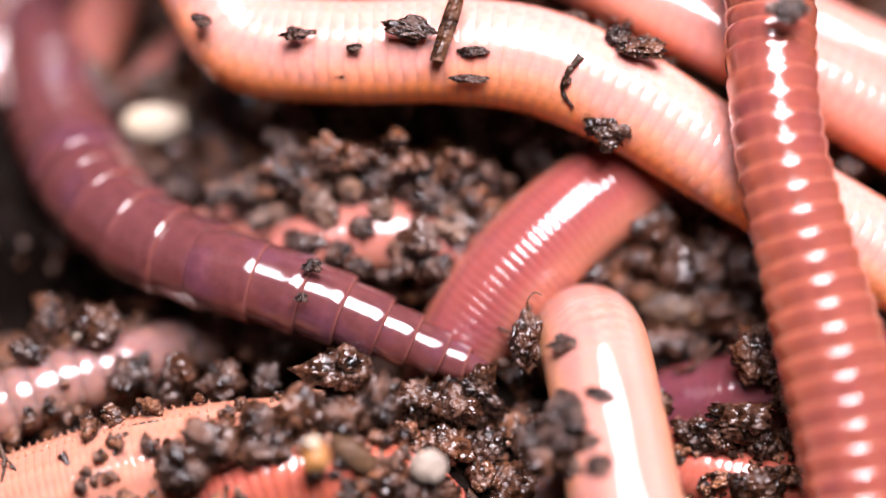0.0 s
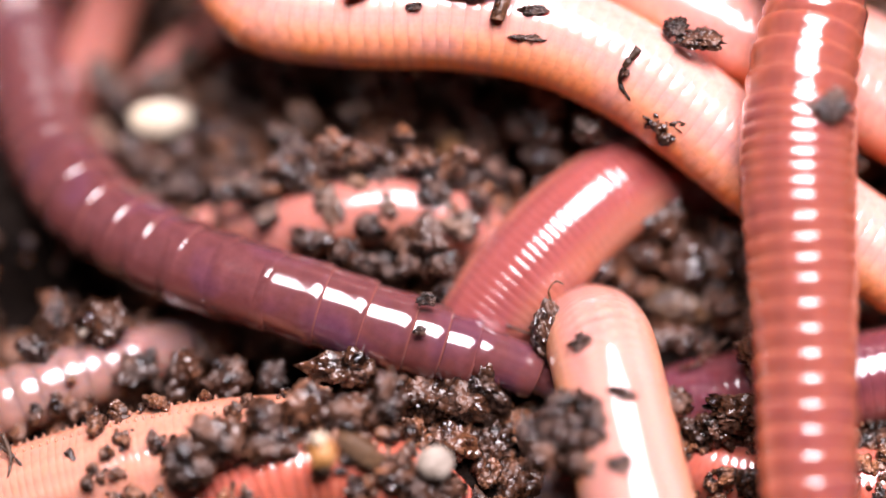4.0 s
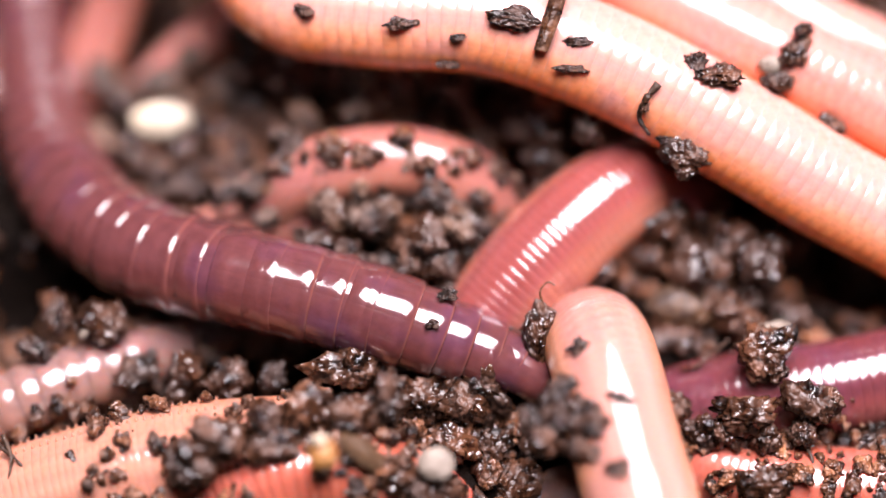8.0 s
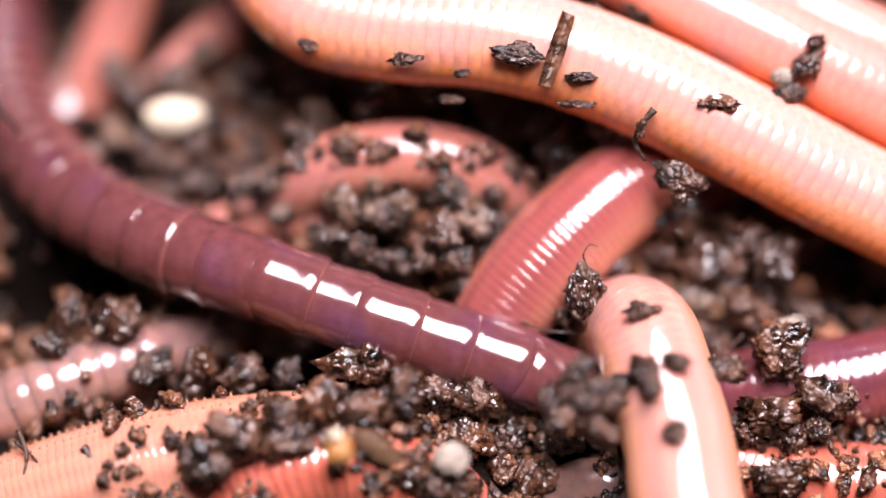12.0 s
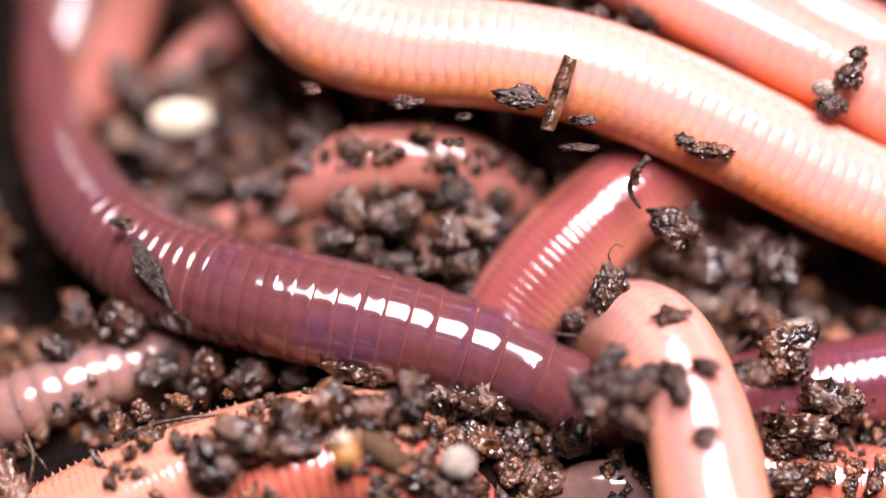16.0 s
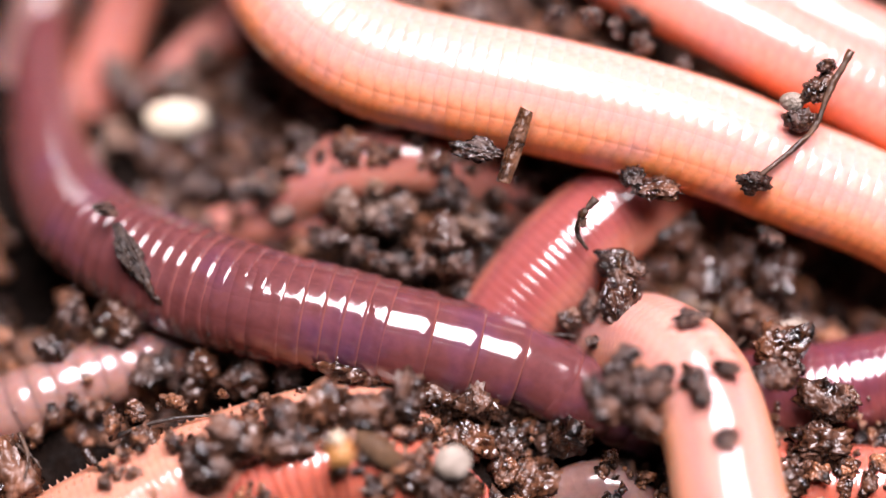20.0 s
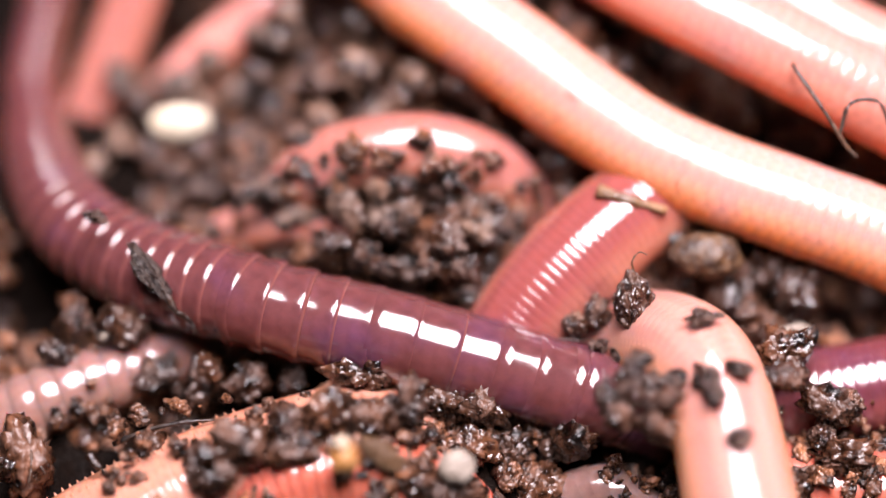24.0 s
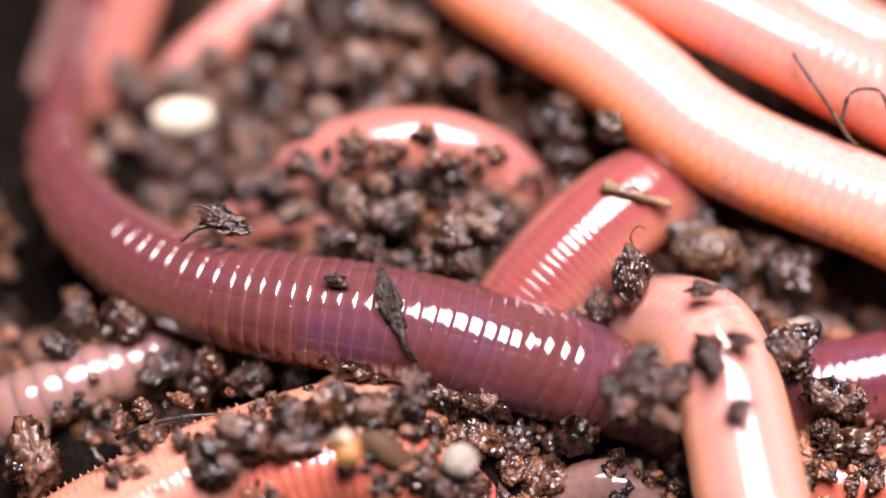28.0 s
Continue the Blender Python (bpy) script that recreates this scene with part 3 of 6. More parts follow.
pale_lines.append((12.5, [(-37.47, 24.85, 6.02, 2.14), (-26.88, 24.22, 6.82, 2.31), (-17.22, 21.39, 7.58, 2.45), (-11.3, 16.46, 8.36, 2.51), (-9.37, 12.59, 9.13, 2.64), (-6.89, 10.13, 8.86, 2.68), (-3.18, 9, 9.05, 2.69), (1.34, 8.38, 9.34, 2.68), (5.56, 7.43, 8.99, 2.7), (9.79, 5.94, 8.2, 2.7), (14.58, 3.85, 7.03, 2.68), (18.56, 2.09, 5.86, 2.65), (22.25, 0.54, 4.87, 2.6), (26.75, -1.88, 3.7, 2.54), (34.37, -4.31, 1.28, 2.45), (42.5, -5.35, 0.16, 2.23)], [(0, 48.59)]))
pale_lines.append((14.5, [(-37.46, 24.95, 6.07, 2.14), (-26.87, 24.32, 6.87, 2.31), (-17.22, 21.49, 7.63, 2.45), (-11.29, 16.56, 8.41, 2.51), (-9.37, 12.06, 8.85, 2.7), (-7.04, 9.69, 8.56, 2.73), (-3.32, 8.45, 8.75, 2.75), (1.2, 7.81, 9.03, 2.73), (5.42, 7.03, 8.78, 2.76), (9.64, 5.67, 8.05, 2.76), (14.44, 3.7, 6.96, 2.73), (18.41, 2.14, 5.89, 2.71), (22.11, 0.89, 5.06, 2.66), (26.61, -1.53, 3.89, 2.6), (34.22, -3.95, 1.46, 2.5), (42.36, -4.99, 0.34, 2.29)], [(0, 48.97)]))
pale_lines.append((17, [(-37.15, 24.95, 6.07, 2.14), (-26.56, 24.32, 6.87, 2.31), (-16.91, 21.49, 7.63, 2.45), (-11, 16.56, 8.41, 2.51), (-9.09, 12.31, 8.98, 2.72), (-6.61, 9.66, 8.61, 2.79), (-2.9, 8.26, 8.69, 2.77), (1.62, 7.62, 9.01, 2.76), (6.12, 6.91, 8.71, 2.76), (10.35, 5.54, 7.99, 2.76), (14.58, 3.83, 7.01, 2.73), (18.55, 2.07, 5.84, 2.71), (22.25, 0.64, 4.93, 2.66), (26.75, -1.78, 3.75, 2.6), (34.36, -4.2, 1.33, 2.5), (42.5, -5.25, 0.21, 2.29)], [(0, 48.97)]))
pale_lines.append((18.5, [(-37.44, 24.87, 6.03, 2.14), (-26.84, 24.25, 6.83, 2.31), (-17.19, 21.42, 7.59, 2.45), (-11.26, 16.49, 8.37, 2.51), (-9.34, 12.24, 8.94, 2.81), (-7.01, 9.61, 8.52, 2.85), (-3.29, 7.88, 8.45, 2.92), (0.95, 6.93, 8.53, 2.93), (5.73, 6.16, 8.32, 2.93), (10.24, 4.97, 7.68, 2.9), (14.75, 3.56, 6.86, 2.82), (18.73, 1.99, 5.79, 2.74), (22.42, 0.56, 4.88, 2.66), (26.92, -1.85, 3.71, 2.6), (34.54, -4.28, 1.29, 2.5), (42.67, -5.32, 0.17, 2.29)], [(0, 48.49)]))
pale_lines.append((20, [(-37.47, 24.97, 6.08, 2.14), (-26.88, 24.35, 6.89, 2.31), (-17.22, 21.52, 7.65, 2.45), (-11.3, 16.59, 8.42, 2.51), (-9.37, 12.34, 8.99, 2.87), (-7.33, 9.85, 8.53, 2.96), (-4.31, 7.94, 8.34, 3.06), (-0.63, 6.88, 8.28, 3.05), (3.87, 5.87, 8.16, 3.04), (8.38, 4.95, 7.67, 2.98), (12.6, 3.88, 7.1, 2.93), (16.85, 2.42, 6.14, 2.82), (21.69, 0.79, 5, 2.71), (26.18, -1.63, 3.83, 2.65), (33.8, -4.05, 1.41, 2.56), (41.93, -5.09, 0.29, 2.34)], [(0, 48.05)]))
pale_lines.append((21.5, [(-36.93, 25.15, 6.18, 2.14), (-26.34, 24.53, 6.98, 2.31), (-16.69, 21.7, 7.74, 2.45), (-10.77, 16.77, 8.52, 2.51), (-8.86, 12.51, 9.09, 2.87), (-6.81, 10.02, 8.62, 2.96), (-3.8, 8.12, 8.44, 3.06), (-0.26, 6.93, 8.32, 3.05), (4.1, 5.87, 8.16, 3.04), (8.47, 5.05, 7.72, 2.98), (12.69, 4.05, 7.19, 2.93), (16.94, 2.59, 6.23, 2.82), (21.77, 0.97, 5.1, 2.71), (26.27, -1.45, 3.93, 2.65), (33.88, -3.88, 1.5, 2.56), (42.02, -4.92, 0.39, 2.34)], [(0, 48.05)]))
pale_lines.append((23.5, [(-34.1, 25.17, 6.19, 2.14), (-23.53, 24.55, 6.99, 2.31), (-13.92, 21.72, 7.75, 2.45), (-8.08, 16.79, 8.53, 2.51), (-6.34, 16.05, 7.57, 2.7), (-4.28, 13.75, 6.81, 2.63), (-1.64, 11.65, 6.28, 2.51), (1.55, 9.32, 5.73, 2.44), (4.43, 7.03, 5.21, 2.4), (7.7, 4.94, 4.95, 2.35), (11.62, 3.02, 4.96, 2.34), (16.1, 1.42, 4.8, 2.35), (21.58, -0.41, 4.14, 2.38), (26.04, -2.92, 3.15, 2.31), (33.65, -5.36, 0.72, 2.22), (41.79, -6.41, -0.41, 2)], [(0, 49.6)]))
pale_lines.append((25, [(-29.29, 25.05, 6.12, 2.14), (-18.76, 24.43, 6.93, 2.31), (-9.22, 21.6, 7.69, 2.45), (-3.48, 16.67, 8.46, 2.51), (-1.73, 15.92, 7.5, 2.76), (0.61, 13.79, 6.9, 2.69), (3.48, 11.27, 7.25, 2.6), (6.34, 9.33, 6.95, 2.59), (8.74, 7.26, 6.48, 2.52), (11.26, 4.94, 5.91, 2.48), (14.32, 3.14, 5.62, 2.47), (17.7, 1.8, 5.11, 2.49), (21.78, 0.16, 4.44, 2.49), (26.24, -2.35, 3.45, 2.43), (33.85, -4.78, 1.02, 2.33), (41.99, -5.83, -0.1, 2.11)], [(0, 46.41)]))
pale_lines.append((28, [(-29.41, 24.9, 6.04, 2.14), (-18.87, 24.27, 6.85, 2.31), (-9.34, 21.44, 7.61, 2.45), (-3.6, 16.51, 8.38, 2.51), (-1.85, 16.03, 7.56, 2.76), (0.5, 13.82, 6.91, 2.69), (3.51, 11.25, 7.27, 2.66), (6.5, 9.27, 7, 2.64), (8.9, 7.33, 6.59, 2.63), (11.42, 5.21, 6.12, 2.56), (14.35, 3.44, 5.78, 2.55), (17.73, 2.09, 5.27, 2.55), (21.66, 0.56, 4.66, 2.55), (26.12, -1.95, 3.66, 2.48), (33.74, -4.38, 1.24, 2.39), (41.87, -5.42, 0.12, 2.17)], [(0, 46.11)]))
red_lines = []
red_lines.append((0, [(14.79, 17.43, 15.67, 2.0), (15.65, 12.31, 15.21, 2.01), (16.27, 8.72, 12.73, 2.05), (16.27, 5.35, 11.89, 2.15), (16.48, 2.02, 11.07, 2.25), (17.04, -1.19, 10.15, 2.38), (17.83, -4.3, 9.1, 2.54), (18.58, -7.39, 8.07, 2.7), (19.21, -10.45, 7.05, 2.65), (19.73, -13.73, 5.96, 2.6), (20.17, -17.67, 4.48, 2.6), (21.23, -21.63, 2.37, 2.6)], [(-14, -6.49), (-4, 5.51), (0, 10.09), (21, 34.33), (32, 46.98)]))
red_lines.append((0.6, [(15.05, 17.41, 15.66, 2.1), (15.9, 12.29, 15.2, 2.1), (16.52, 8.7, 12.72, 2.28), (16.41, 5.33, 11.88, 2.45), (16.56, 2.0, 11.06, 2.75), (17.05, -1.21, 10.14, 2.96), (17.79, -4.32, 9.09, 3.01), (18.47, -7.41, 8.06, 2.85), (19.07, -10.47, 7.04, 2.73), (19.57, -13.75, 5.95, 2.6), (20.01, -17.69, 4.47, 2.6), (21.07, -21.65, 2.36, 2.6)], [(-14, -3), (-4, 7.4), (0, 12.9), (2, 15), (10, 21.0), (22, 34.3), (32, 46)]))
red_lines.append((1.5, [(15.43, 17.38, 15.64, 2.6), (16.28, 12.26, 15.18, 2.6), (16.9, 8.67, 12.7, 2.6), (16.62, 5.3, 11.87, 2.79), (16.67, 1.97, 11.05, 3.07), (17.06, -1.24, 10.12, 3.32), (17.74, -4.35, 9.07, 3.24), (18.3, -7.44, 8.04, 2.99), (18.86, -10.5, 7.03, 2.73), (19.32, -13.78, 5.94, 2.55), (19.77, -17.72, 4.45, 2.55), (20.82, -21.69, 2.34, 2.55)], [(-14, -1.14), (-5, 9.66), (0, 17.04), (1, 18.27), (18, 27.7), (23, 34.22), (32, 44.57)]))
red_lines.append((3, [(16.36, 17.31, 15.6, 2.65), (17.19, 12.19, 15.14, 2.65), (17.81, 8.59, 12.66, 2.65), (17.04, 5.22, 11.83, 3.01), (16.76, 1.9, 11.01, 3.21), (16.93, -1.32, 10.08, 3.09), (17.5, -4.43, 9.03, 2.93), (17.9, -7.51, 8, 2.75), (18.2, -10.57, 6.99, 2.63), (18.53, -13.86, 5.9, 2.5), (18.98, -17.8, 4.41, 2.5), (20.03, -21.76, 2.3, 2.5)], [(-14, -1.13), (-5, 9.67), (0, 15.69), (11, 21.98), (21, 34.21), (32, 46.86)]))
red_lines.append((4.5, [(16.93, 17.29, 15.59, 1.95), (17.75, 12.17, 15.14, 2.09), (18.38, 8.57, 12.66, 2.53), (17.76, 5.21, 11.82, 2.63), (17.31, 1.88, 11, 2.66), (17.05, -1.33, 10.07, 2.65), (16.92, -4.44, 9.03, 2.58), (16.79, -7.53, 7.99, 2.46), (16.66, -10.59, 6.98, 2.4), (16.5, -13.87, 5.89, 2.33), (16.95, -17.81, 4.4, 2.32), (18.01, -21.78, 2.29, 2.11)], [(-14, -2.33), (-4, 9.67), (0, 14.95), (7, 20.02), (19, 34.1), (32, 49.05)]))
red_lines.append((5.5, [(17.49, 17.3, 15.6, 2.7), (18.3, 12.18, 15.14, 2.7), (18.93, 8.58, 12.66, 2.77), (18.47, 5.22, 11.82, 2.64), (18.02, 1.89, 11, 2.34), (17.59, -1.32, 10.08, 2.33), (17.14, -4.43, 9.03, 2.32), (16.74, -7.52, 8, 2.3), (16.34, -10.58, 6.98, 2.28), (15.94, -13.86, 5.9, 2.25), (16.4, -17.8, 4.41, 2.25), (17.46, -21.77, 2.3, 2.25)], [(-14, -2.34), (-4, 9.66), (0, 14.16), (18, 34.18), (32, 50.28)]))
red_lines.append((6, [(20.83, 17.31, 15.6, 1.95), (21.6, 12.19, 15.14, 2.09), (22.23, 8.59, 12.66, 2.42), (21.54, 5.22, 11.83, 2.41), (20.84, 1.9, 11.01, 2.39), (20.18, -1.32, 10.08, 2.38), (19.56, -4.43, 9.03, 2.34), (18.99, -7.51, 8, 2.3), (18.42, -10.57, 6.99, 2.29), (17.83, -13.86, 5.9, 2.28), (18.27, -17.8, 4.41, 2.32), (19.33, -21.76, 2.3, 2.11)], [(-14, -2.34), (-4, 9.66), (0, 14.22), (18, 34.41), (32, 50.51)]))
red_lines.append((6.5, [(26.13, 17.31, 15.6, 1.95), (26.8, 12.19, 15.15, 2.09), (27.46, 8.6, 12.67, 2.37), (26.78, 5.23, 11.83, 2.35), (26.13, 1.9, 11.01, 2.34), (25.53, -1.31, 10.08, 2.32), (24.93, -4.42, 9.04, 2.31), (24.41, -7.51, 8.01, 2.3), (23.9, -10.57, 6.99, 2.29), (23.39, -13.85, 5.9, 2.28), (23.81, -17.79, 4.41, 2.32), (24.87, -21.75, 2.31, 2.11)], [(-14, -2.34), (-4, 9.66), (0, 14.22), (18, 34.41), (32, 50.51)]))
red_lines.append((8, [(30.01, 17.33, 15.61, 1.95), (30.62, 12.21, 15.16, 2.09), (31.3, 8.62, 12.68, 2.31), (30.67, 5.25, 11.84, 2.3), (30.05, 1.92, 11.02, 2.28), (29.48, -1.29, 10.09, 2.27), (28.94, -4.4, 9.05, 2.26), (28.49, -7.49, 8.02, 2.25), (28.04, -10.55, 7, 2.24), (27.61, -13.83, 5.91, 2.23), (28.01, -17.77, 4.42, 2.32), (29.07, -21.74, 2.32, 2.11)], [(-14, -2.34), (-4, 9.66), (0, 14.22), (18, 34.41), (32, 50.51)]))
red_lines.append((28, [(29.14, 17.18, 15.53, 1.95), (29.75, 12.06, 15.08, 2.09), (30.43, 8.46, 12.6, 2.31), (29.8, 5.1, 11.76, 2.3), (29.18, 1.77, 10.94, 2.28), (28.6, -1.44, 10.01, 2.27), (28.07, -4.55, 8.97, 2.26), (27.62, -7.64, 7.94, 2.25), (27.17, -10.7, 6.92, 2.24), (26.73, -13.99, 5.83, 2.23), (27.14, -17.92, 4.34, 2.32), (28.19, -21.89, 2.24, 2.11)], [(-14, -2.34), (-4, 9.66), (0, 14.22), (18, 34.41), (32, 50.51)]))
finger_lines = []
finger_lines.append((0, [(6.84, -3.37, -4.24, 1.95), (7.22, -3.69, -1.0, 2.32), (7.5, -4.47, 2.2, 2.6), (7.76, -6.32, 4.62, 2.67), (8.09, -8.61, 4.98, 2.7), (8.59, -11.46, 4.7, 2.7), (9.04, -14.57, 4.51, 2.73), (10.01, -17.82, 4.12, 2.65), (11.56, -20.99, 2.88, 2.5)], [(0, 13.94)]))
finger_lines.append((3.5, [(6.89, -3.53, -4.32, 1.95), (7.26, -3.83, -1.08, 2.32), (7.53, -4.62, 2.12, 2.6), (7.79, -6.47, 4.54, 2.67), (8.16, -8.76, 4.9, 2.7), (8.72, -11.6, 4.63, 2.7), (9.26, -14.72, 4.44, 2.73), (10.23, -17.97, 4.04, 2.65), (11.78, -21.13, 2.8, 2.5)], [(0, 13.95)]))
finger_lines.append((6, [(6.86, -3.61, -4.37, 1.95), (7.23, -3.91, -1.13, 2.32), (7.51, -4.7, 2.08, 2.6), (7.76, -6.54, 4.5, 2.67), (8.15, -8.74, 4.91, 2.7), (8.72, -11.58, 4.64, 2.7), (9.4, -14.69, 4.44, 2.73), (10.36, -17.95, 4.06, 2.65), (11.91, -21.11, 2.81, 2.5)], [(0, 13.86)]))
finger_lines.append((8, [(6.8, -3.61, -4.37, 1.95), (7.17, -3.91, -1.13, 2.32), (7.45, -4.7, 2.08, 2.6), (7.71, -6.54, 4.5, 2.67), (8.14, -8.71, 4.93, 2.7), (8.74, -11.55, 4.65, 2.7), (9.5, -14.67, 4.45, 2.73), (10.47, -17.92, 4.07, 2.65), (12.01, -21.08, 2.82, 2.5)], [(0, 13.85)]))
finger_lines.append((9, [(7.08, -3.55, -4.33, 1.95), (7.43, -3.85, -1.09, 2.32), (7.7, -4.64, 2.11, 2.6), (7.96, -6.48, 4.53, 2.67), (8.41, -8.73, 4.92, 2.7), (9.04, -11.57, 4.64, 2.7), (9.8, -14.68, 4.44, 2.73), (10.75, -17.94, 4.06, 2.65), (12.3, -21.1, 2.82, 2.5)], [(0, 13.92)]))
finger_lines.append((10, [(7.79, -3.44, -4.27, 1.95), (8.13, -3.74, -1.04, 2.32), (8.37, -4.54, 2.16, 2.6), (8.6, -6.38, 4.58, 2.67), (9.05, -8.78, 4.89, 2.7), (9.67, -11.62, 4.61, 2.7), (10.28, -14.73, 4.42, 2.73), (11.24, -17.99, 4.03, 2.65), (12.78, -21.15, 2.79, 2.5)], [(0, 14.06)]))
finger_lines.append((11, [(7.68, -3.36, -4.23, 1.95), (8.12, -3.68, -1.0, 2.32), (8.53, -4.47, 2.2, 2.6), (8.99, -6.33, 4.6, 2.67), (9.53, -8.85, 4.84, 2.7), (10.1, -11.7, 4.56, 2.7), (10.5, -14.82, 4.37, 2.73), (11.44, -18.07, 3.99, 2.65), (12.99, -21.23, 2.74, 2.5)], [(0, 14.17)]))
finger_lines.append((12.5, [(7.64, -3.15, -4.12, 1.95), (8.14, -3.46, -0.9, 2.32), (8.66, -4.27, 2.31, 2.6), (9.27, -6.13, 4.71, 2.67), (10.04, -8.9, 4.82, 2.7), (10.77, -11.75, 4.54, 2.7), (11.05, -14.86, 4.34, 2.73), (11.99, -18.11, 3.96, 2.65), (13.52, -21.28, 2.72, 2.5)], [(0, 14.46)]))
finger_lines.append((14.5, [(7.27, -3.0, -4.04, 1.95), (7.85, -3.32, -0.81, 2.32), (8.54, -4.12, 2.38, 2.6), (9.35, -5.98, 4.79, 2.67), (10.22, -8.8, 4.86, 2.7), (10.93, -11.65, 4.59, 2.7), (11.39, -14.77, 4.4, 2.73), (12.33, -18.02, 4.02, 2.65), (13.87, -21.18, 2.77, 2.5)], [(0, 14.48)]))
finger_lines.append((17, [(6.32, -3.58, -4.35, 1.95), (7.17, -3.88, -1.11, 2.32), (8.25, -4.67, 2.09, 2.6), (9.47, -6.52, 4.51, 2.67), (10.73, -8.8, 4.86, 2.7), (11.66, -11.65, 4.59, 2.7), (12.1, -14.76, 4.4, 2.73), (13.04, -18.01, 4.02, 2.65), (14.57, -21.18, 2.76, 2.5)], [(0, 14.03)]))
finger_lines.append((20, [(6.37, -3.92, -4.53, 1.95), (7.43, -4.21, -1.29, 2.32), (8.81, -4.99, 1.91, 2.6), (10.3, -6.83, 4.34, 2.67), (11.56, -8.78, 4.87, 2.7), (12.42, -11.63, 4.6, 2.7), (12.86, -14.73, 4.41, 2.73), (13.79, -17.99, 4.03, 2.65), (15.33, -21.16, 2.77, 2.5)], [(0, 13.7)]))
finger_lines.append((21.5, [(6.58, -3.77, -4.45, 1.95), (7.7, -4.07, -1.21, 2.32), (9.19, -4.84, 2.0, 2.6), (10.7, -6.69, 4.42, 2.67), (11.82, -8.61, 4.97, 2.7), (12.58, -11.45, 4.7, 2.7), (13.08, -14.57, 4.5, 2.73), (14, -17.82, 4.11, 2.65), (15.54, -20.98, 2.87, 2.5)], [(0, 13.67)]))
finger_lines.append((23.5, [(6.65, -3.66, -4.4, 1.95), (7.89, -3.97, -1.16, 2.32), (9.53, -4.74, 2.05, 2.6), (11.05, -6.59, 4.47, 2.67), (11.99, -8.59, 4.98, 2.7), (12.63, -11.43, 4.71, 2.7), (13.1, -14.54, 4.51, 2.73), (14.02, -17.79, 4.13, 2.65), (15.55, -20.95, 2.88, 2.5)], [(0, 13.73)]))
finger_lines.append((25, [(6.83, -3.61, -4.37, 1.95), (8.07, -3.91, -1.13, 2.32), (9.69, -4.69, 2.08, 2.6), (11.21, -6.54, 4.49, 2.67), (12.17, -8.71, 4.92, 2.7), (12.82, -11.55, 4.64, 2.7), (13.23, -14.67, 4.45, 2.73), (14.15, -17.92, 4.06, 2.65), (15.68, -21.08, 2.81, 2.5)], [(0, 13.89)]))
finger_lines.append((26, [(7.04, -3.36, -4.23, 1.95), (8.27, -3.68, -1.0, 2.32), (9.89, -4.47, 2.2, 2.6), (11.41, -6.32, 4.6, 2.67), (12.31, -8.8, 4.86, 2.7), (12.93, -11.65, 4.59, 2.7), (13.39, -14.76, 4.4, 2.73), (14.3, -18.01, 4.01, 2.65), (15.84, -21.18, 2.76, 2.5)], [(0, 14.17)]))
finger_lines.append((28, [(7.37, -3.23, -4.16, 1.95), (8.59, -3.55, -0.94, 2.32), (10.2, -4.34, 2.27, 2.6), (11.71, -6.2, 4.67, 2.67), (12.56, -8.85, 4.83, 2.7), (13.11, -11.69, 4.56, 2.7), (13.6, -14.81, 4.37, 2.73), (14.51, -18.06, 3.98, 2.65), (16.05, -21.22, 2.73, 2.5)], [(0, 14.32)]))
mid_line = []
mid_line.append((8, [(13.54, 3.95, -0.56, 2.08), (11.89, 4.37, 1.7, 2.28), (10.01, 3.71, 3.16, 2.49), (7.91, 2.11, 3.67, 2.64), (5.59, 0.06, 3.26, 2.71), (3.45, -2.05, 2.36, 2.62), (1.89, -3.76, 1, 2.4), (0.89, -5.1, -0.84, 2.13), (0.17, -6.46, -2.7, 1.8)]))
back_right_line = []
back_right_line.append((8, [(1.97, 19.48, 6.56, 1.97), (6.32, 15.12, 7.64, 2.05), (10.54, 11.93, 8.21, 2.13), (14.74, 9.56, 8.08, 2.23), (19.02, 7.64, 7.06, 2.29), (23.38, 5.78, 5.62, 2.29), (28.1, 3.55, 3.75, 2.19), (32.38, 1.99, 1.79, 2.03)]))
far_right_line = []
far_right_line.append((8, [(11.76, 17.05, 6.4, 1.78), (15.2, 14.39, 6.12, 1.94), (18.67, 12.03, 5.44, 2.05), (22.19, 10.48, 4.61, 2.11), (26.4, 9.45, 3.49, 2.12), (30.76, 8.93, 2.08, 1.96)]))
low_right_line = []
low_right_line.append((8, [(8.59, -7.23, -3.11, 1.74), (11.65, -6.91, -1.36, 2.07), (14.98, -6.75, -0.14, 2.28), (18.59, -6.7, 0.57, 2.38), (22.27, -6.07, 0.9, 2.38), (26.63, -4.73, 1.05, 2.28), (31.31, -3, 1.4, 2.11)]))
corner_line = []
corner_line.append((8, [(11.24, -9.12, -0.94, 1.65), (13.68, -10.52, -0.55, 1.97), (16.98, -11.49, -0.39, 2.19), (20.59, -11.82, -0.34, 2.24), (24.55, -11.25, -0.26, 2.13), (29.13, -10.35, -0.24, 1.97)]))
bottom_line = []
bottom_line.append((8, [(-30.35, -16.48, -2.93, 2.24), (-25.77, -14.19, -1.15, 2.57), (-20.68, -12.74, 0.08, 2.89), (-16.18, -11.79, 1.03, 2.99), (-12.26, -11.02, 1.7, 2.8), (-9.0, -10.5, 1.8, 2.6), (-6.0, -10.2, 1.6, 2.4), (-3.2, -10.6, 1.0, 2.1), (-0.9, -11.3, -0.6, 1.8), (0.8, -12.0, -3.0, 1.5)]))
ember_line = []
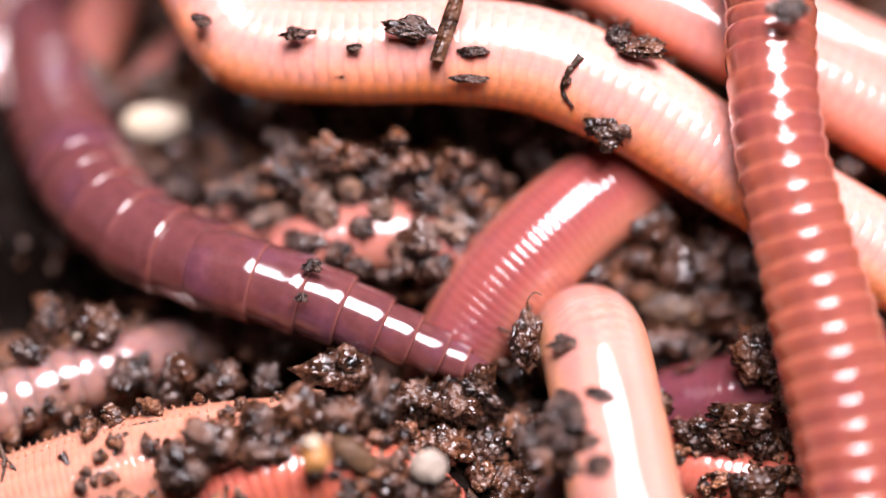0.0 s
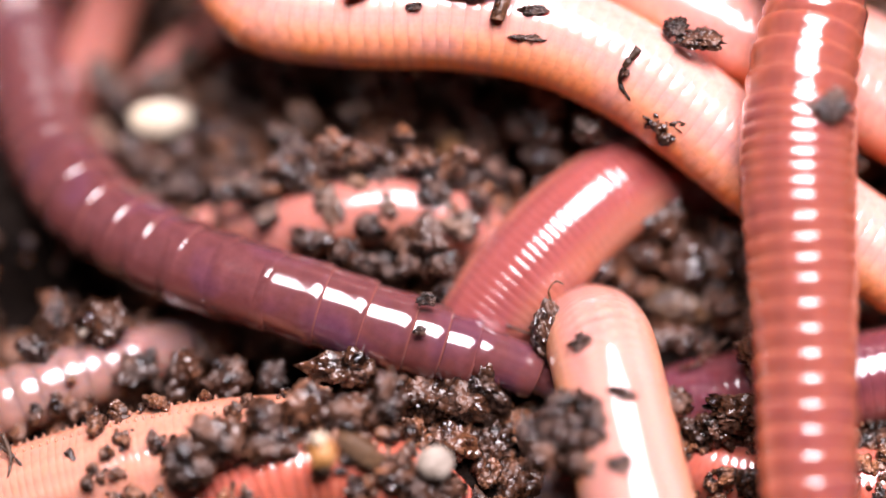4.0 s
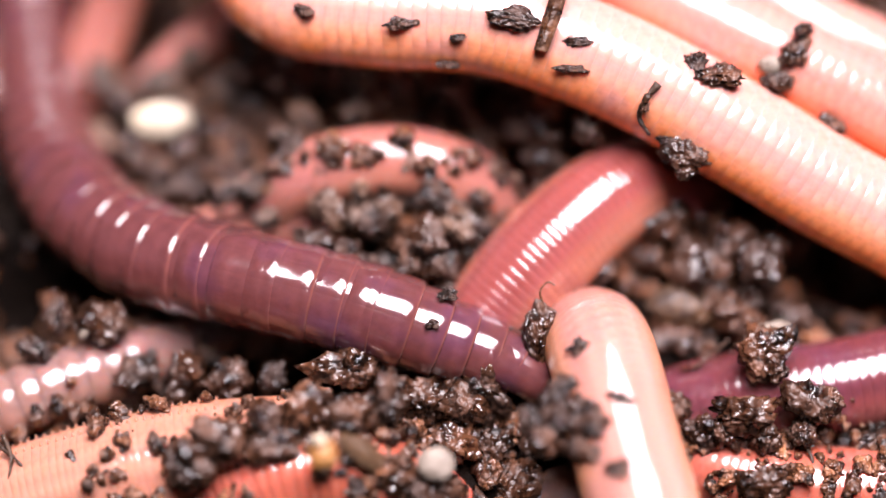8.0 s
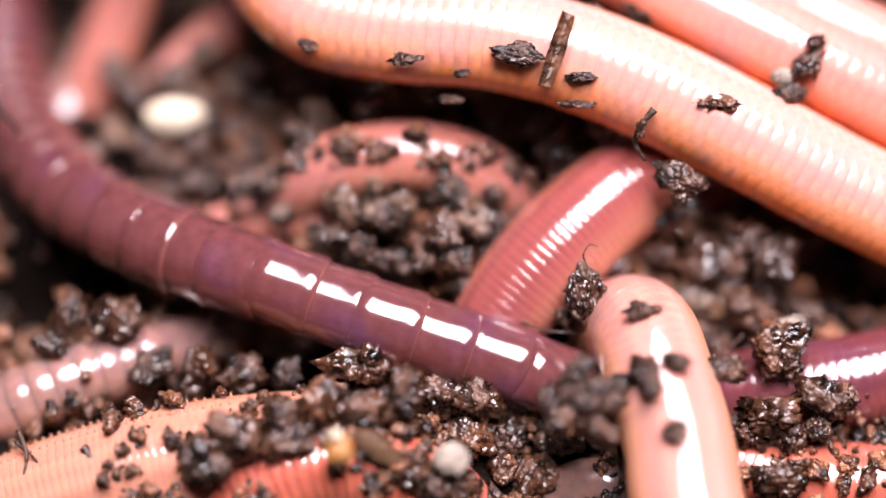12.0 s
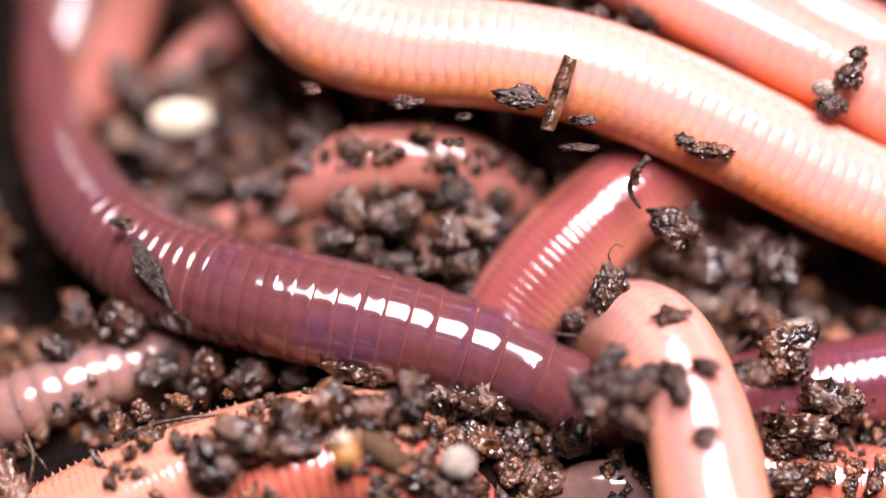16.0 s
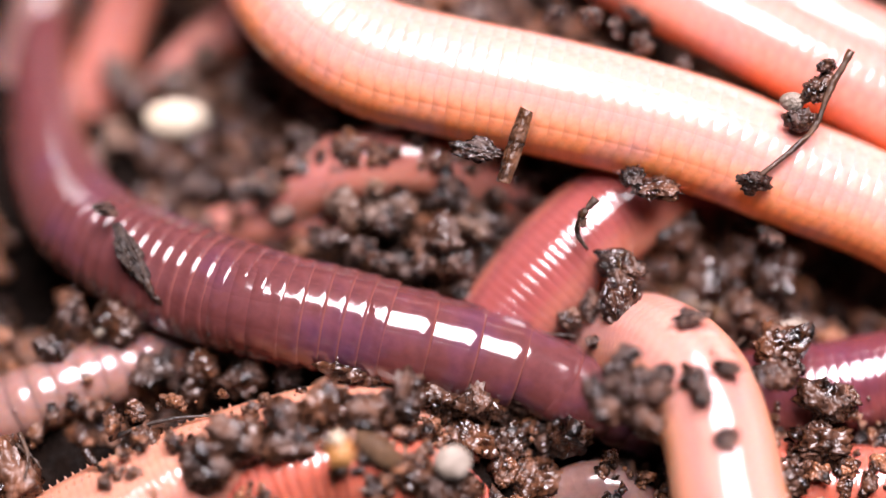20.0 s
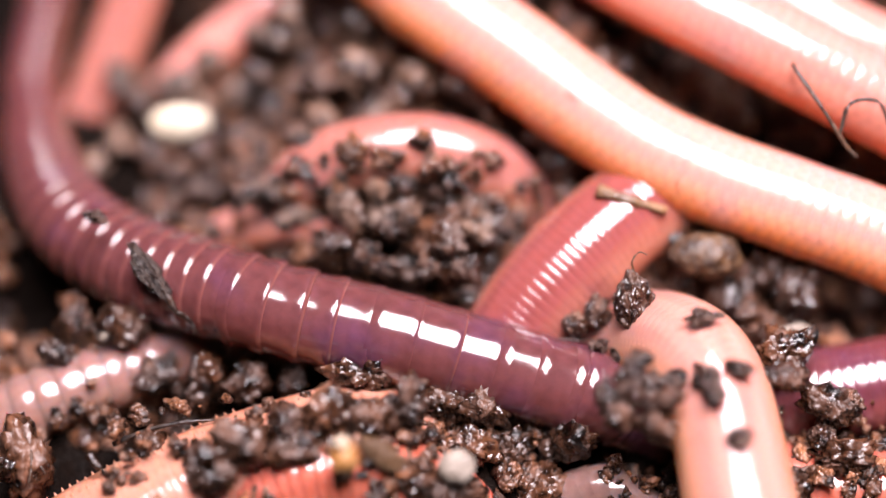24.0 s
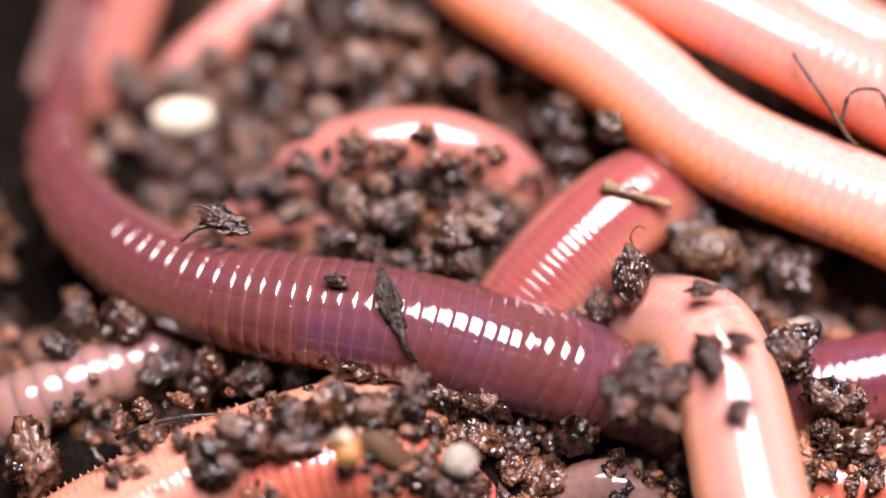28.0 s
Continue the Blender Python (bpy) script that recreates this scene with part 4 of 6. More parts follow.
ember_line.append((8, [(-14.73, -16.3, -3.4, 1.97), (-12.6, -14.41, -0.58, 2.22), (-10.28, -13.15, 1.44, 2.31), (-7.48, -12.3, 2.8, 2.29), (-4.48, -12.06, 2.93, 2.24), (-1.76, -12.55, 1.99, 2.09), (0.44, -13.75, -0.01, 1.88), (1.86, -15.31, -2.88, 1.69)]))
left_line = []
left_line.append((8, [(-28.68, -10.06, -2.35, 1.7), (-25.17, -8.46, -1.04, 1.75), (-21.68, -7.24, 0.0, 1.8), (-18.85, -6.1, 0.2, 1.75), (-16.06, -4.9, -0.2, 1.65), (-13.36, -3.2, -1.4, 1.5), (-10.64, -1.6, -2.8, 1.4), (-7.84, -0.4, -4.2, 1.25)]))
arch_line = []
arch_line.append((8, [(-9.89, 3.13, -2.81, 1.56), (-9.27, 4.34, 0.55, 1.71), (-7.51, 4.96, 3.49, 1.8), (-4.73, 5.43, 4.53, 1.85), (-1.56, 5.55, 4.59, 1.85), (1.33, 4.96, 3.6, 1.8), (3.12, 4.51, 0.87, 1.71), (4.07, 3.37, -2, 1.56), (4.62, 3.17, -5.51, 1.35)]))
small_line = []
small_line.append((8, [(-14.59, 3.58, -3.02, 1.08), (-11.7, 3.29, -0.91, 1.19), (-8.92, 2.92, 0.7, 1.23), (-6.86, 2.79, 0.63, 1.17), (-4.88, 2.82, -1.61, 1.07)]))
back_left_line = []
back_left_line.append((8, [(-23.43, 7.52, -7.72, 1.26), (-21.63, 9.88, -4.89, 1.43), (-19.99, 12.73, -2.69, 1.55), (-18.75, 15.61, -1.16, 1.61), (-17.35, 18.89, 0.59, 1.61), (-16.26, 22.18, 2.34, 1.55)]))
back_thin_line = []
back_thin_line.append((8, [(-18.7, 10.02, -6.39, 1.13), (-16.53, 11.83, -2.71, 1.3), (-14.28, 13.59, -0.87, 1.42), (-11.81, 15.49, 0.14, 1.48), (-9.07, 18.17, 1.11, 1.48), (-6.33, 21.63, 2.04, 1.37)]))
low_mid_line = []
low_mid_line.append((8, [(2.71, -13.64, -2.55, 1.02), (4.35, -12.59, -0.3, 1.12), (6.27, -12.01, 0.69, 1.17), (8.23, -12.37, 0.27, 1.17), (9.7, -13.47, -1.45, 1.06)]))
edge_left_line = []
edge_left_line.append((8, [(-31.7, 0.57, -5.76, 1.4), (-29.36, 4.51, -4.12, 1.58), (-27.43, 8.77, -2.98, 1.72), (-25.88, 13.14, -2.47, 1.86), (-24.28, 16.42, -2.42, 1.88), (-22.88, 20.32, -1.49, 1.83), (-22.01, 24.52, 0.18, 1.71)]))
finger_way = [(0, -0.55, 0.25, 0.13), (1.5, -0.44, 0.17, 0.09), (3, -0.04, 0.15, 0.08), (3.5, 0.08, 0.17, 0.09), (5.5, 0.11, 0.04, 0.02), (7, -0.13, 0.04, 0.02), (8, 0, 0, 0), (9, 0.42, 0.16, 0.08), (9.5, 0.94, 0.44, 0.24), (10, 1.32, 0.65, 0.34), (11, 1.72, 1.13, 0.6), (12, 1.94, 1.39, 0.74), (12.5, 2.18, 1.65, 0.87), (14.5, 2.71, 1.75, 0.93), (15.5, 2.89, 1.47, 0.78), (16.5, 3.22, 1.17, 0.62), (17.5, 3.82, 1.08, 0.57), (20, 4.25, 1.2, 0.64), (21.5, 4.36, 1.33, 0.71), (23.5, 4.55, 1.38, 0.73), (25, 4.77, 1.38, 0.73), (26, 4.61, 1.94, 1.03), (27, 4.68, 2.19, 1.16), (28, 4.52, 2.31, 1.23)]
mid_way = [(0, -0.34, 0.08, 0.04), (3.5, -0.06, 0.03, 0.01), (8, 0, 0, 0), (11, -0.06, 0.1, 0.05), (12.5, 0.03, 0.1, 0.05), (14.5, 0.09, -0.1, -0.05), (17, 0, 0.15, 0.08), (20, -0.06, -0.38, -0.2), (23.5, 0.23, -0.5, -0.27), (25, 0.14, -0.38, -0.2), (28, 0.03, -0.35, -0.19)]
clod_places = []
clod_places += [(-20.44, -5.17, 1.95, 1.14), (-17.12, -3.95, 2.03, 1.43), (-19.46, -3.22, 1.85, 1), (-15.42, -5.95, 0.97, 1.29), (-12.85, -6.03, 1.15, 1.29), (-10.56, -6.54, 1.22, 1.2), (-8.58, -6.41, 1.29, 0.86), (-21.65, -6.7, 0.57, 0.71), (-4.28, -6.77, 3.36, 1.37), (-2.53, -9.78, 5.95, 1.14), (-6.57, -10.02, 5.83, 1.43), (-8.46, -10.49, 5.58, 1.29), (-10.6, -11.76, 5.13, 1.57), (-12.19, -12.79, 4.81, 1.29), (-15.23, -10.97, 2.61, 1.29), (-4.42, -10.49, 5.58, 1.29), (-0.67, -8.08, 2.56, 1.37), (0.72, -8.36, 2.52, 1.43), (1.84, -7.62, 2.57, 1.29), (0.44, -10, 1.76, 1.43)]
clod_places += [(2.39, -10.41, 1.32, 1.29), (3.77, -12.03, 0.9, 1.57), (4.9, -9.84, 1.39, 1.43), (-2.27, -12.72, 3.94, 1.71), (-0.65, -13.51, 3.74, 1.43), (-3.88, -13.35, 4.06, 1.14), (-7.64, -11.76, 5.13, 1.14), (12.98, -9.59, 1.52, 1.14), (15.78, -12.58, 2.2, 1.14), (15.57, -6.37, 3.69, 1.26), (16.4, -6.93, 3.39, 0.86), (18.12, -8.78, 3.09, 1.29), (18.95, -8.41, 3.29, 0.74), (17.7, -9.87, 2.51, 0.8), (11.98, -3.32, 0.1, 1.29), (12.12, 3.94, 5.66, 1.09), (-0.7, 1.22, 1.38, 2), (-2.44, 0.96, 1.25, 1.29), (1.04, 0.45, 0.98, 1.29), (-5.4, 3.22, 0.75, 1.43)]
clod_places += [(2.23, 4, 1.16, 1.43), (-2.47, 3.79, 0.94, 1.43), (0.47, 4.51, 0.87, 1.43), (-7.81, 6.06, 1.12, 1.14), (-8.13, 7.62, 1.39, 0.86), (5.13, 5.57, 3.13, 1.29), (1.96, 7.62, 1.39, 1.29), (5.88, -1.24, 2.34, 0.71), (7.86, -1.17, 2.83, 0.86), (-2.71, -0.52, 1.59, 1.14), (0.46, -1.74, 2.07, 1), (-13.58, 7.33, 0.1, 1.29), (-15.67, 6.8, -0.18, 1.29), (-11.53, 8.38, 0.09, 1.29), (-13.53, 5.5, -0.3, 1.29), (-10.85, 5.5, -0.3, 1.14), (-4.04, 12.36, 1.64, 1.71), (-6.8, 13.97, 1.37, 1.71), (-1.02, 11.03, 2.07, 1.43), (3.47, 11.03, 2.07, 1.71)]
finger_riders = []
finger_riders += [(6.76, -7.49, 7.11, 0.74, 0.57), (6.95, -10.52, 6.8, 0.69, 1.14), (8.41, -10.24, 7.28, 0.63, 0.63), (10.91, -9.68, 5.2, 1.03, 0.97), (8.1, -13.69, 6.91, 0.51, 0.74)]
pale_riders = []
pale_riders += [(-2.1, 7.81, 11.8, 0.69, 0.46), (6.56, 6.89, 11.65, 0.8, 0.49), (6.24, 5.81, 10.9, 0.74, 0.31), (0.17, 6.57, 10, 0.57, 0.34), (0.66, 7.15, 11.5, 0.34, 0.26), (-6.79, 8.9, 11.35, 0.46, 0.74)]
stick_way = [(0, -4.72, -0.33, -0.18), (1, -4.41, -0.2, -0.11), (2, -4.09, 0.03, 0.01), (3, -3.4, 0.55, 0.29), (3.5, -3.06, 0.96, 0.51), (5.5, 0.85, 1.64, 0.87), (6.5, 0.65, 1.09, 0.58), (7, 0.32, 0.76, 0.4), (8, 0, 0, 0), (9, -0.31, -0.98, -0.52), (10, -0.54, -1.3, -0.69), (12.5, -0.53, -1.92, -1.02), (14.5, -0.72, -2.95, -1.57), (16, -0.76, -3.48, -1.85), (17, -0.65, -3.63, -1.93), (18, -1.33, -4.6, -2.44), (19, -2.11, -5.02, -2.67), (20, -2.63, -5.73, -3.05), (21.5, -1.95, -5.65, -3)]
clod_way = [(0, -3.42, 1.29, 0.68), (1, -2.41, 1.38, 0.73), (3, -1.71, 1.6, 0.85), (3.5, -1.4, 1.67, 0.89), (5.5, 0.44, 0.38, 0.2), (6.5, 0.54, 0.39, 0.21), (7, 0.32, 0.4, 0.21), (8, 0, 0.0, 0.0), (9, -0.36, -0.67, -0.36), (10.5, -0.72, -0.93, -0.5), (12.5, -1.02, -1.49, -0.79), (14.5, -1.41, -2.43, -1.29), (16, -1.52, -3.23, -1.71), (17, -1.58, -3.59, -1.91), (18, -2.56, -4.3, -2.29), (19, -3.35, -4.66, -2.48), (20, -3.85, -5.02, -2.67), (21.5, -3.6, -5.09, -2.7)]
spindle_way = [(0, -30.59, 23.28, 8.58), (8, -27.73, 20.72, 8.36), (11, -26.1, 15.22, 7.7), (12.5, -22.73, 4.11, 6.32), (14.5, -15.98, -3.07, 5.22), (15.5, -15.34, -2.78, 5.6), (17, -15.93, -2.07, 5.75), (18.5, -16.1, -1.82, 5.77), (20, -16.16, -1.75, 5.81), (21.5, -16.07, -1.79, 5.78), (23.5, -15.93, -2.23, 5.66), (24.5, -14.41, -2.84, 5.79), (25, -13.15, -3.53, 5.88), (26, -9.78, -5.04, 5.98), (26.5, -7.15, -5.46, 6.21), (27, -4.99, -5.21, 6.68), (27.5, -3.8, -5.18, 6.93), (28, -3.65, -5.06, 6.99)]
ball_way = [(0, -32.08, 23.81, 8.86), (8, -29.21, 21.25, 8.63), (11, -26.97, 16, 8.11), (12.5, -24.05, 6.38, 6.39), (14.5, -18.77, 0.08, 5.76), (15.5, -16.83, -0.41, 6.18), (17, -17.2, 0.14, 6.24), (18.5, -17.55, 0.41, 6.27), (20, -17.46, 0.41, 6.28), (21.5, -17.43, 0.39, 6.26), (23.5, -18.18, 0.36, 6.14), (24.5, -17.93, 0.03, 6.19), (25, -16.98, -0.45, 6.16), (26, -14.32, -2.13, 5.94), (26.5, -11.71, -3.32, 6.11), (27, -8.86, -3.93, 6.57), (27.5, -6.68, -4.06, 6.96), (28, -6.23, -4.04, 7.08)]
crumb_way = [(0, -5.96, -2.71, 6.77), (1.5, -4.04, -3.39, 6.52), (3, -2.1, -4.24, 6.18), (6, 0.96, -4.44, 6.08), (8, 0.3, -4.03, 6.07), (9.5, 0.32, -4.21, 5.75), (11, 4.55, -5.62, 4.54), (12.5, 6.74, -6.65, 0.6), (14.5, 8.73, -6.72, -1.71), (28, 8.82, -7.03, -1.87)]
speck_way = [(0, -6.48, -4.37, 6.56), (1.5, -4.51, -5.1, 6.18), (3, -2.5, -5.99, 5.82), (6, 0.6, -5.87, 5.88), (8, -0.47, -5.65, 6), (9.5, -0.34, -5.73, 5.84), (11, 4.44, -7.22, 4.37), (12.5, 6.45, -7.15, 0.33), (14.5, 8.44, -6.98, -1.84), (28, 8.53, -7.28, -2)]
leaf_way = [(0, -32.08, 23.81, 8.86), (21, -29.96, 21.29, 8.66), (24, -25.46, 10.78, 6.47), (25.5, -21.79, 5.27, 5.24), (26.2, -20.77, 3.94, 5.66), (26.8, -17.75, 1.42, 6.02), (27.4, -13.73, -0.32, 6.56), (28, -11.78, -0.88, 6.83)]
seed_way = [(0, 4.53, -5.65, 4.3), (2.5, 4.66, -5.87, 4.18), (3.5, 5.07, -5.53, 4.36), (5.5, 5.51, -4.92, 4.69), (6.5, 5.51, -4.84, 4.73), (7.5, 4.94, -5.24, 4.52), (8, 4.82, -5.31, 4.48), (9, 4.82, -5.2, 4.54), (9.5, 5.34, -4.79, 4.75), (10, 5.63, -4.4, 4.97), (11, 6, -4.11, 5.12), (12.5, 6.29, -3.72, 5.32), (14.5, 6.79, -3.33, 5.53), (15.5, 6.96, -3.61, 5.39), (17, 7.48, -3.94, 5.21), (18.5, 7.73, -4.14, 5.1), (21.5, 8.01, -3.91, 5.23), (23.5, 8.28, -3.91, 5.23), (25, 8.36, -3.77, 5.3), (26, 8.2, -3.33, 5.53), (27, 8.27, -3.06, 5.68), (28, 8.11, -3.04, 5.69)]
red_clod_way = [(0, 16.63, 6.02, 15.83), (1.5, 17.11, 3.45, 14.8), (3, 17.75, 1.21, 13.84), (4.5, 18.37, 1.85, 14.18), (5.5, 19.03, 3.03, 14.81), (6, 21.95, 3.86, 15.24), (6.5, 26.72, 3.98, 15.31), (8, 30.41, 4, 15.32), (28, 29.54, 3.85, 15.24)]
right_clods = []
right_clods += [(12.86, -0.43, 1.41, 1.89), (11.6, 1.8, 2.14, 1.66), (14.57, 0.75, 2.27, 1.43), (15.71, -0.45, 2.99, 1.2), (13.7, -1.79, 0.91, 1.43), (10.54, 0.24, 2, 0.91), (15.74, -1.45, 0.87, 1.29), (17.87, -2.11, -0.39, 1.29)]
right_way = [(0, -0.2, -0, -0), (3.5, -0.06, 0, 0), (6, -0, 0.03, 0.01), (8, 0, 0, 0), (10, -0.06, -0.02, -0.01), (12.5, -0.08, -0.13, -0.07), (15, -0.26, -0.02, -0.01), (17, -0.11, -0.53, -0.28), (18, -0.17, -0.81, -0.43), (20, -0.05, -0.61, -0.32), (21.5, 0.26, -0.51, -0.27), (23.5, 0.76, -1.12, -0.6), (25, 0.84, -0.94, -0.5), (26.5, 0.56, -0.71, -0.38), (28, 0.41, -0.63, -0.34)]
heap_clods = []
heap_clods += [(4.14, -11.1, 6.6, 1.03), (5.48, -9.85, 7.38, 1.03), (6.67, -11.3, 6.72, 1.2), (4.94, -11.85, 6.31, 1.14), (6.27, -12.31, 6.05, 1.26), (7.38, -10.22, 6.6, 0.8), (5.32, -11.07, 7.18, 0.97)]
heap_way = [(0, 0.21, -0.75, -0.4), (3, 0.07, -0.76, -0.4), (6, -0.11, -0.27, -0.14), (8, 0, 0, 0), (9.5, 0.1, -0.03, -0.01), (11, 0.15, 0.34, 0.18), (12.5, 0.16, 0.77, 0.41), (14.5, 1.04, 1.19, 0.63), (17, 1.39, 1.19, 0.63), (20, 2.18, 1.16, 0.62), (21.5, 2.26, 1.29, 0.69), (24, 2.56, 1.13, 0.6), (25, 2.61, 1.09, 0.58), (28, 2.66, 1.14, 0.61)]
clump_way = [(0, 0.17, -0.2, -0.1), (3, -0.29, -0.03, -0.01), (6, -0.11, 0.12, 0.07), (8, 0, 0, 0), (11, 0.21, -0.4, -0.21), (12.5, 0.57, -0.08, -0.04), (14.5, 0.29, 0.15, 0.08), (16, 1.66, -0.82, -0.43), (17, 2.89, -1.34, -0.71), (20, 2.89, -1.43, -0.76), (21.5, 3.12, -1.38, -0.73), (23.5, 3.73, -1.73, -0.92), (25, 3.92, -1.61, -0.85), (28, 3.81, -1.51, -0.8)]
clump_place = []
clump_place += [(14.89, -9.14, 2.9, 1.66), (13.88, -9.64, 2.18, 0.97), (15.66, -10.04, 2.19, 0.91)]
corner_clod_way = [(0, -25.22, -12.99, 0.62), (12, -25.72, -13.03, 0.60), (14.5, -22.06, -12.95, 1.17), (17, -22.48, -13.07, 1.11), (20, -21.78, -12.43, 1.44), (21.5, -21.55, -12.01, 1.67), (23.5, -21.51, -11.38, 2.00), (25, -21.26, -11.26, 2.07), (28, -21.21, -11.66, 1.86)]
perch_way = [(0, 17.87, 9.19, 8.45), (6, 17.27, 8.02, 8.96), (8, 17.39, 7.38, 9.76), (11, 17.27, 6.86, 9.48), (12.5, 17.25, 6.4, 9.57), (14.5, 18.16, 5.8, 9.71), (17, 19.03, 5.6, 10.28), (18.5, 18.31, 4.95, 10.39), (20, 17.4, 4.59, 10.65), (21.5, 17.62, 4.41, 10.55), (23.5, 24.6, 1.45, 7.17), (28, 25.8, 1.17, 7.02)]
twig_way = [(0, 19.08, 4.87, 1.06), (14.5, 18.53, 4.95, 2.23), (17, 18.76, 4.07, 7.43), (18.5, 18.12, 3.79, 9.09), (20, 16.82, 3.16, 10.11), (21.5, 17.32, 3.21, 10.14), (23.5, 24.6, 0.22, 6.51), (28, 25.8, -0.06, 6.37)]
hair_way = [(0, 29.36, 7.44, 6.96), (21.5, 27.16, 6.94, 6.69), (23.5, 19.09, 5.11, 8.66), (24.5, 18.16, 4.67, 8.66), (25, 18.41, 4.75, 8.7), (28, 18.16, 4.97, 8.81)]
bridge_way = [(0, 13.48, 6.34, -1.56), (21.5, 11.22, 5.81, -1.84), (23.5, 8.28, 1.79, 5.31), (25, 8.96, 1.17, 6.12), (28, 8.57, 1.2, 6.13)]
pebble_places = []
pebble_places += [(-14.83, 8.56, 1.43, 1.49, 0.91), (-5.57, -13.25, 7.5, 0.71, 0.86), (-5.7, -12.85, 8.4, 0.31, 0.29), (-0.37, -12.92, 5.65, 0.97, 0.83), (16.3, -4.71, 2.31, 1.31, 0.86), (0.47, 6.74, 1.6, 0.74, 0.63), (7.87, -0.07, 3.19, 1.14, 0.63), (8.58, 0.31, 3.39, 0.86, 0.51), (-17.82, -4.64, 2.8, 0.34, 0.29), (-3.84, -12.4, 5.92, 0.63, 1.43)]
bark_place = []
bark_place += [(3.33, 7.7, 12.47, 1.43, 0.66)]
stick_place = []
stick_place += [(5.33, 7.84, 12.55, 1.71, 0.4)]
pale_clods = []
pale_clods += [(13.67, 5.88, 10.37, 0.86, 0.83), (12.25, 6.29, 10.59, 0.51, 0.8), (9.83, 4.27, 10.03, 0.26, 0.86), (19.27, 4.55, 7.8, 0.63, 0.46), (11.85, 2.53, 8.08, 1.03, 1.03), (10.99, 3.04, 8.69, 0.46, 0.34), (12.85, 2.38, 7.78, 0.34, 0.4)]
twigs = []
twigs.append([(-17.04, -10.45, 2.65), (-15.18, -10.04, 3.55), (-13.24, -9.8, 3.9), (-11.07, -9.62, 3.77)])
twigs.append([(11.91, -5.91, 1.22), (12.86, -5.83, 1.71), (14.25, -4.8, 2.49)])
twigs.append([(17.26, -9.06, 2.03), (17.93, -10.65, 1.87), (18.34, -11.7, 1.53), (19.53, -12.97, 0.64)])
twigs.append([(-21.37, -10.32, 3.18), (-20.86, -11.52, 3.21), (-20.96, -12.57, 2.89)])
twigs.append([(-21.51, -10.8, 2.92), (-20.59, -11.65, 3.15), (-20.18, -12.13, 2.89)])
twigs.append([(-18.07, -11.44, 3.71), (-17.36, -12.24, 3.51), (-16.85, -12.52, 3.14)])
twigs.append([(10.48, 4.91, 10.93), (9.81, 4.24, 10.35), (9.61, 3.66, 9.7), (10.13, 3.08, 9.06)])
twigs.append([(2.14, -3.89, 3.2), (4.07, -5.08, 3.7), (6.02, -5.32, 3.57)])
twigs.append([(-19.45, -4.42, 2.35), (-18.67, -3.89, 3.2), (-18.08, -4.97, 2.85)])
twigs.append([(-5.76, 9.45, 2.36), (-4.24, 3.99, 0.59), (-3.65, 3.2, 0.17)])
back_clods = []
back_clods += [(-7.96, 11.03, 0.94, 1.37), (-5.55, 11.67, 1.05, 1.49), (-2.53, 10.92, 1.11, 1.43), (0.48, 11.08, 1.42, 1.57), (-4.99, 14.35, 1.34, 1.66), (-2.55, 13.97, 1.37, 1.57), (0.48, 14.02, 1.85, 1.66), (3.48, 11.4, 2.04, 1.49), (5.23, 8.93, 2.08, 1.43), (6.46, 11.29, 2.21, 1.57), (-9.27, 14.3, 0.86, 1.43), (-7.31, 9.02, 0.77, 1.03), (4.04, 8.24, 1.49, 1.14), (7.48, 6.86, 3.25, 1.2), (-4.31, 9.18, 1.09, 0.91), (-10.75, 11.83, 0.23, 1.14), (8.95, 4.27, 1.87, 1.03), (-15.35, 11.77, -0.26, 1.26), (-17.02, 10.83, -0.76, 1.31), (-13.65, 12.87, 0.56, 1.03)]
back_clods += [(-18.42, 12.41, -0.14, 1.14)]
arch_clods = []
arch_clods += [(-7.62, 4.92, 4.71, 1.03), (-2.41, 4.31, 4.61, 0.86), (-6.33, 3.42, 3.68, 1.31), (-3.74, 3.49, 3.73, 1.2), (-9.11, 4.04, 2.88, 1.14), (-5.02, 4.41, 3.98, 0.74), (-1.12, 3.39, 3.44, 1.14), (0.46, 2.53, 3.21, 1.14), (-8.24, 2.63, 2.13, 0.97), (1.9, 1.64, 2.74, 1.03), (-3.86, 1.77, 2.81, 1.29), (-18.12, 8.06, 0.04, 0.97), (-16.42, 7.28, 0.08, 1.09), (-13.72, 10.17, 0.03, 0.97), (-11.91, 10.71, 0.31, 1.14), (-10.34, 9.76, 0.71, 1.2), (-19.56, 6.8, -0.18, 1.03), (-10.99, 13.53, 2.04, 0.97), (-13.3, 8.49, 0.49, 1.09), (-9.16, 11.56, 1.22, 1.26)]
nook_clods = [(4.26, -3.4, 3.68, 0.45), (5.54, -4.33, 3.42, 0.85), (6.59, -3.57, 3.59, 0.7), (6.73, -5.53, 3.46, 0.5), (7.64, -6.06, 3.4, 0.42)]
mound_clods = []
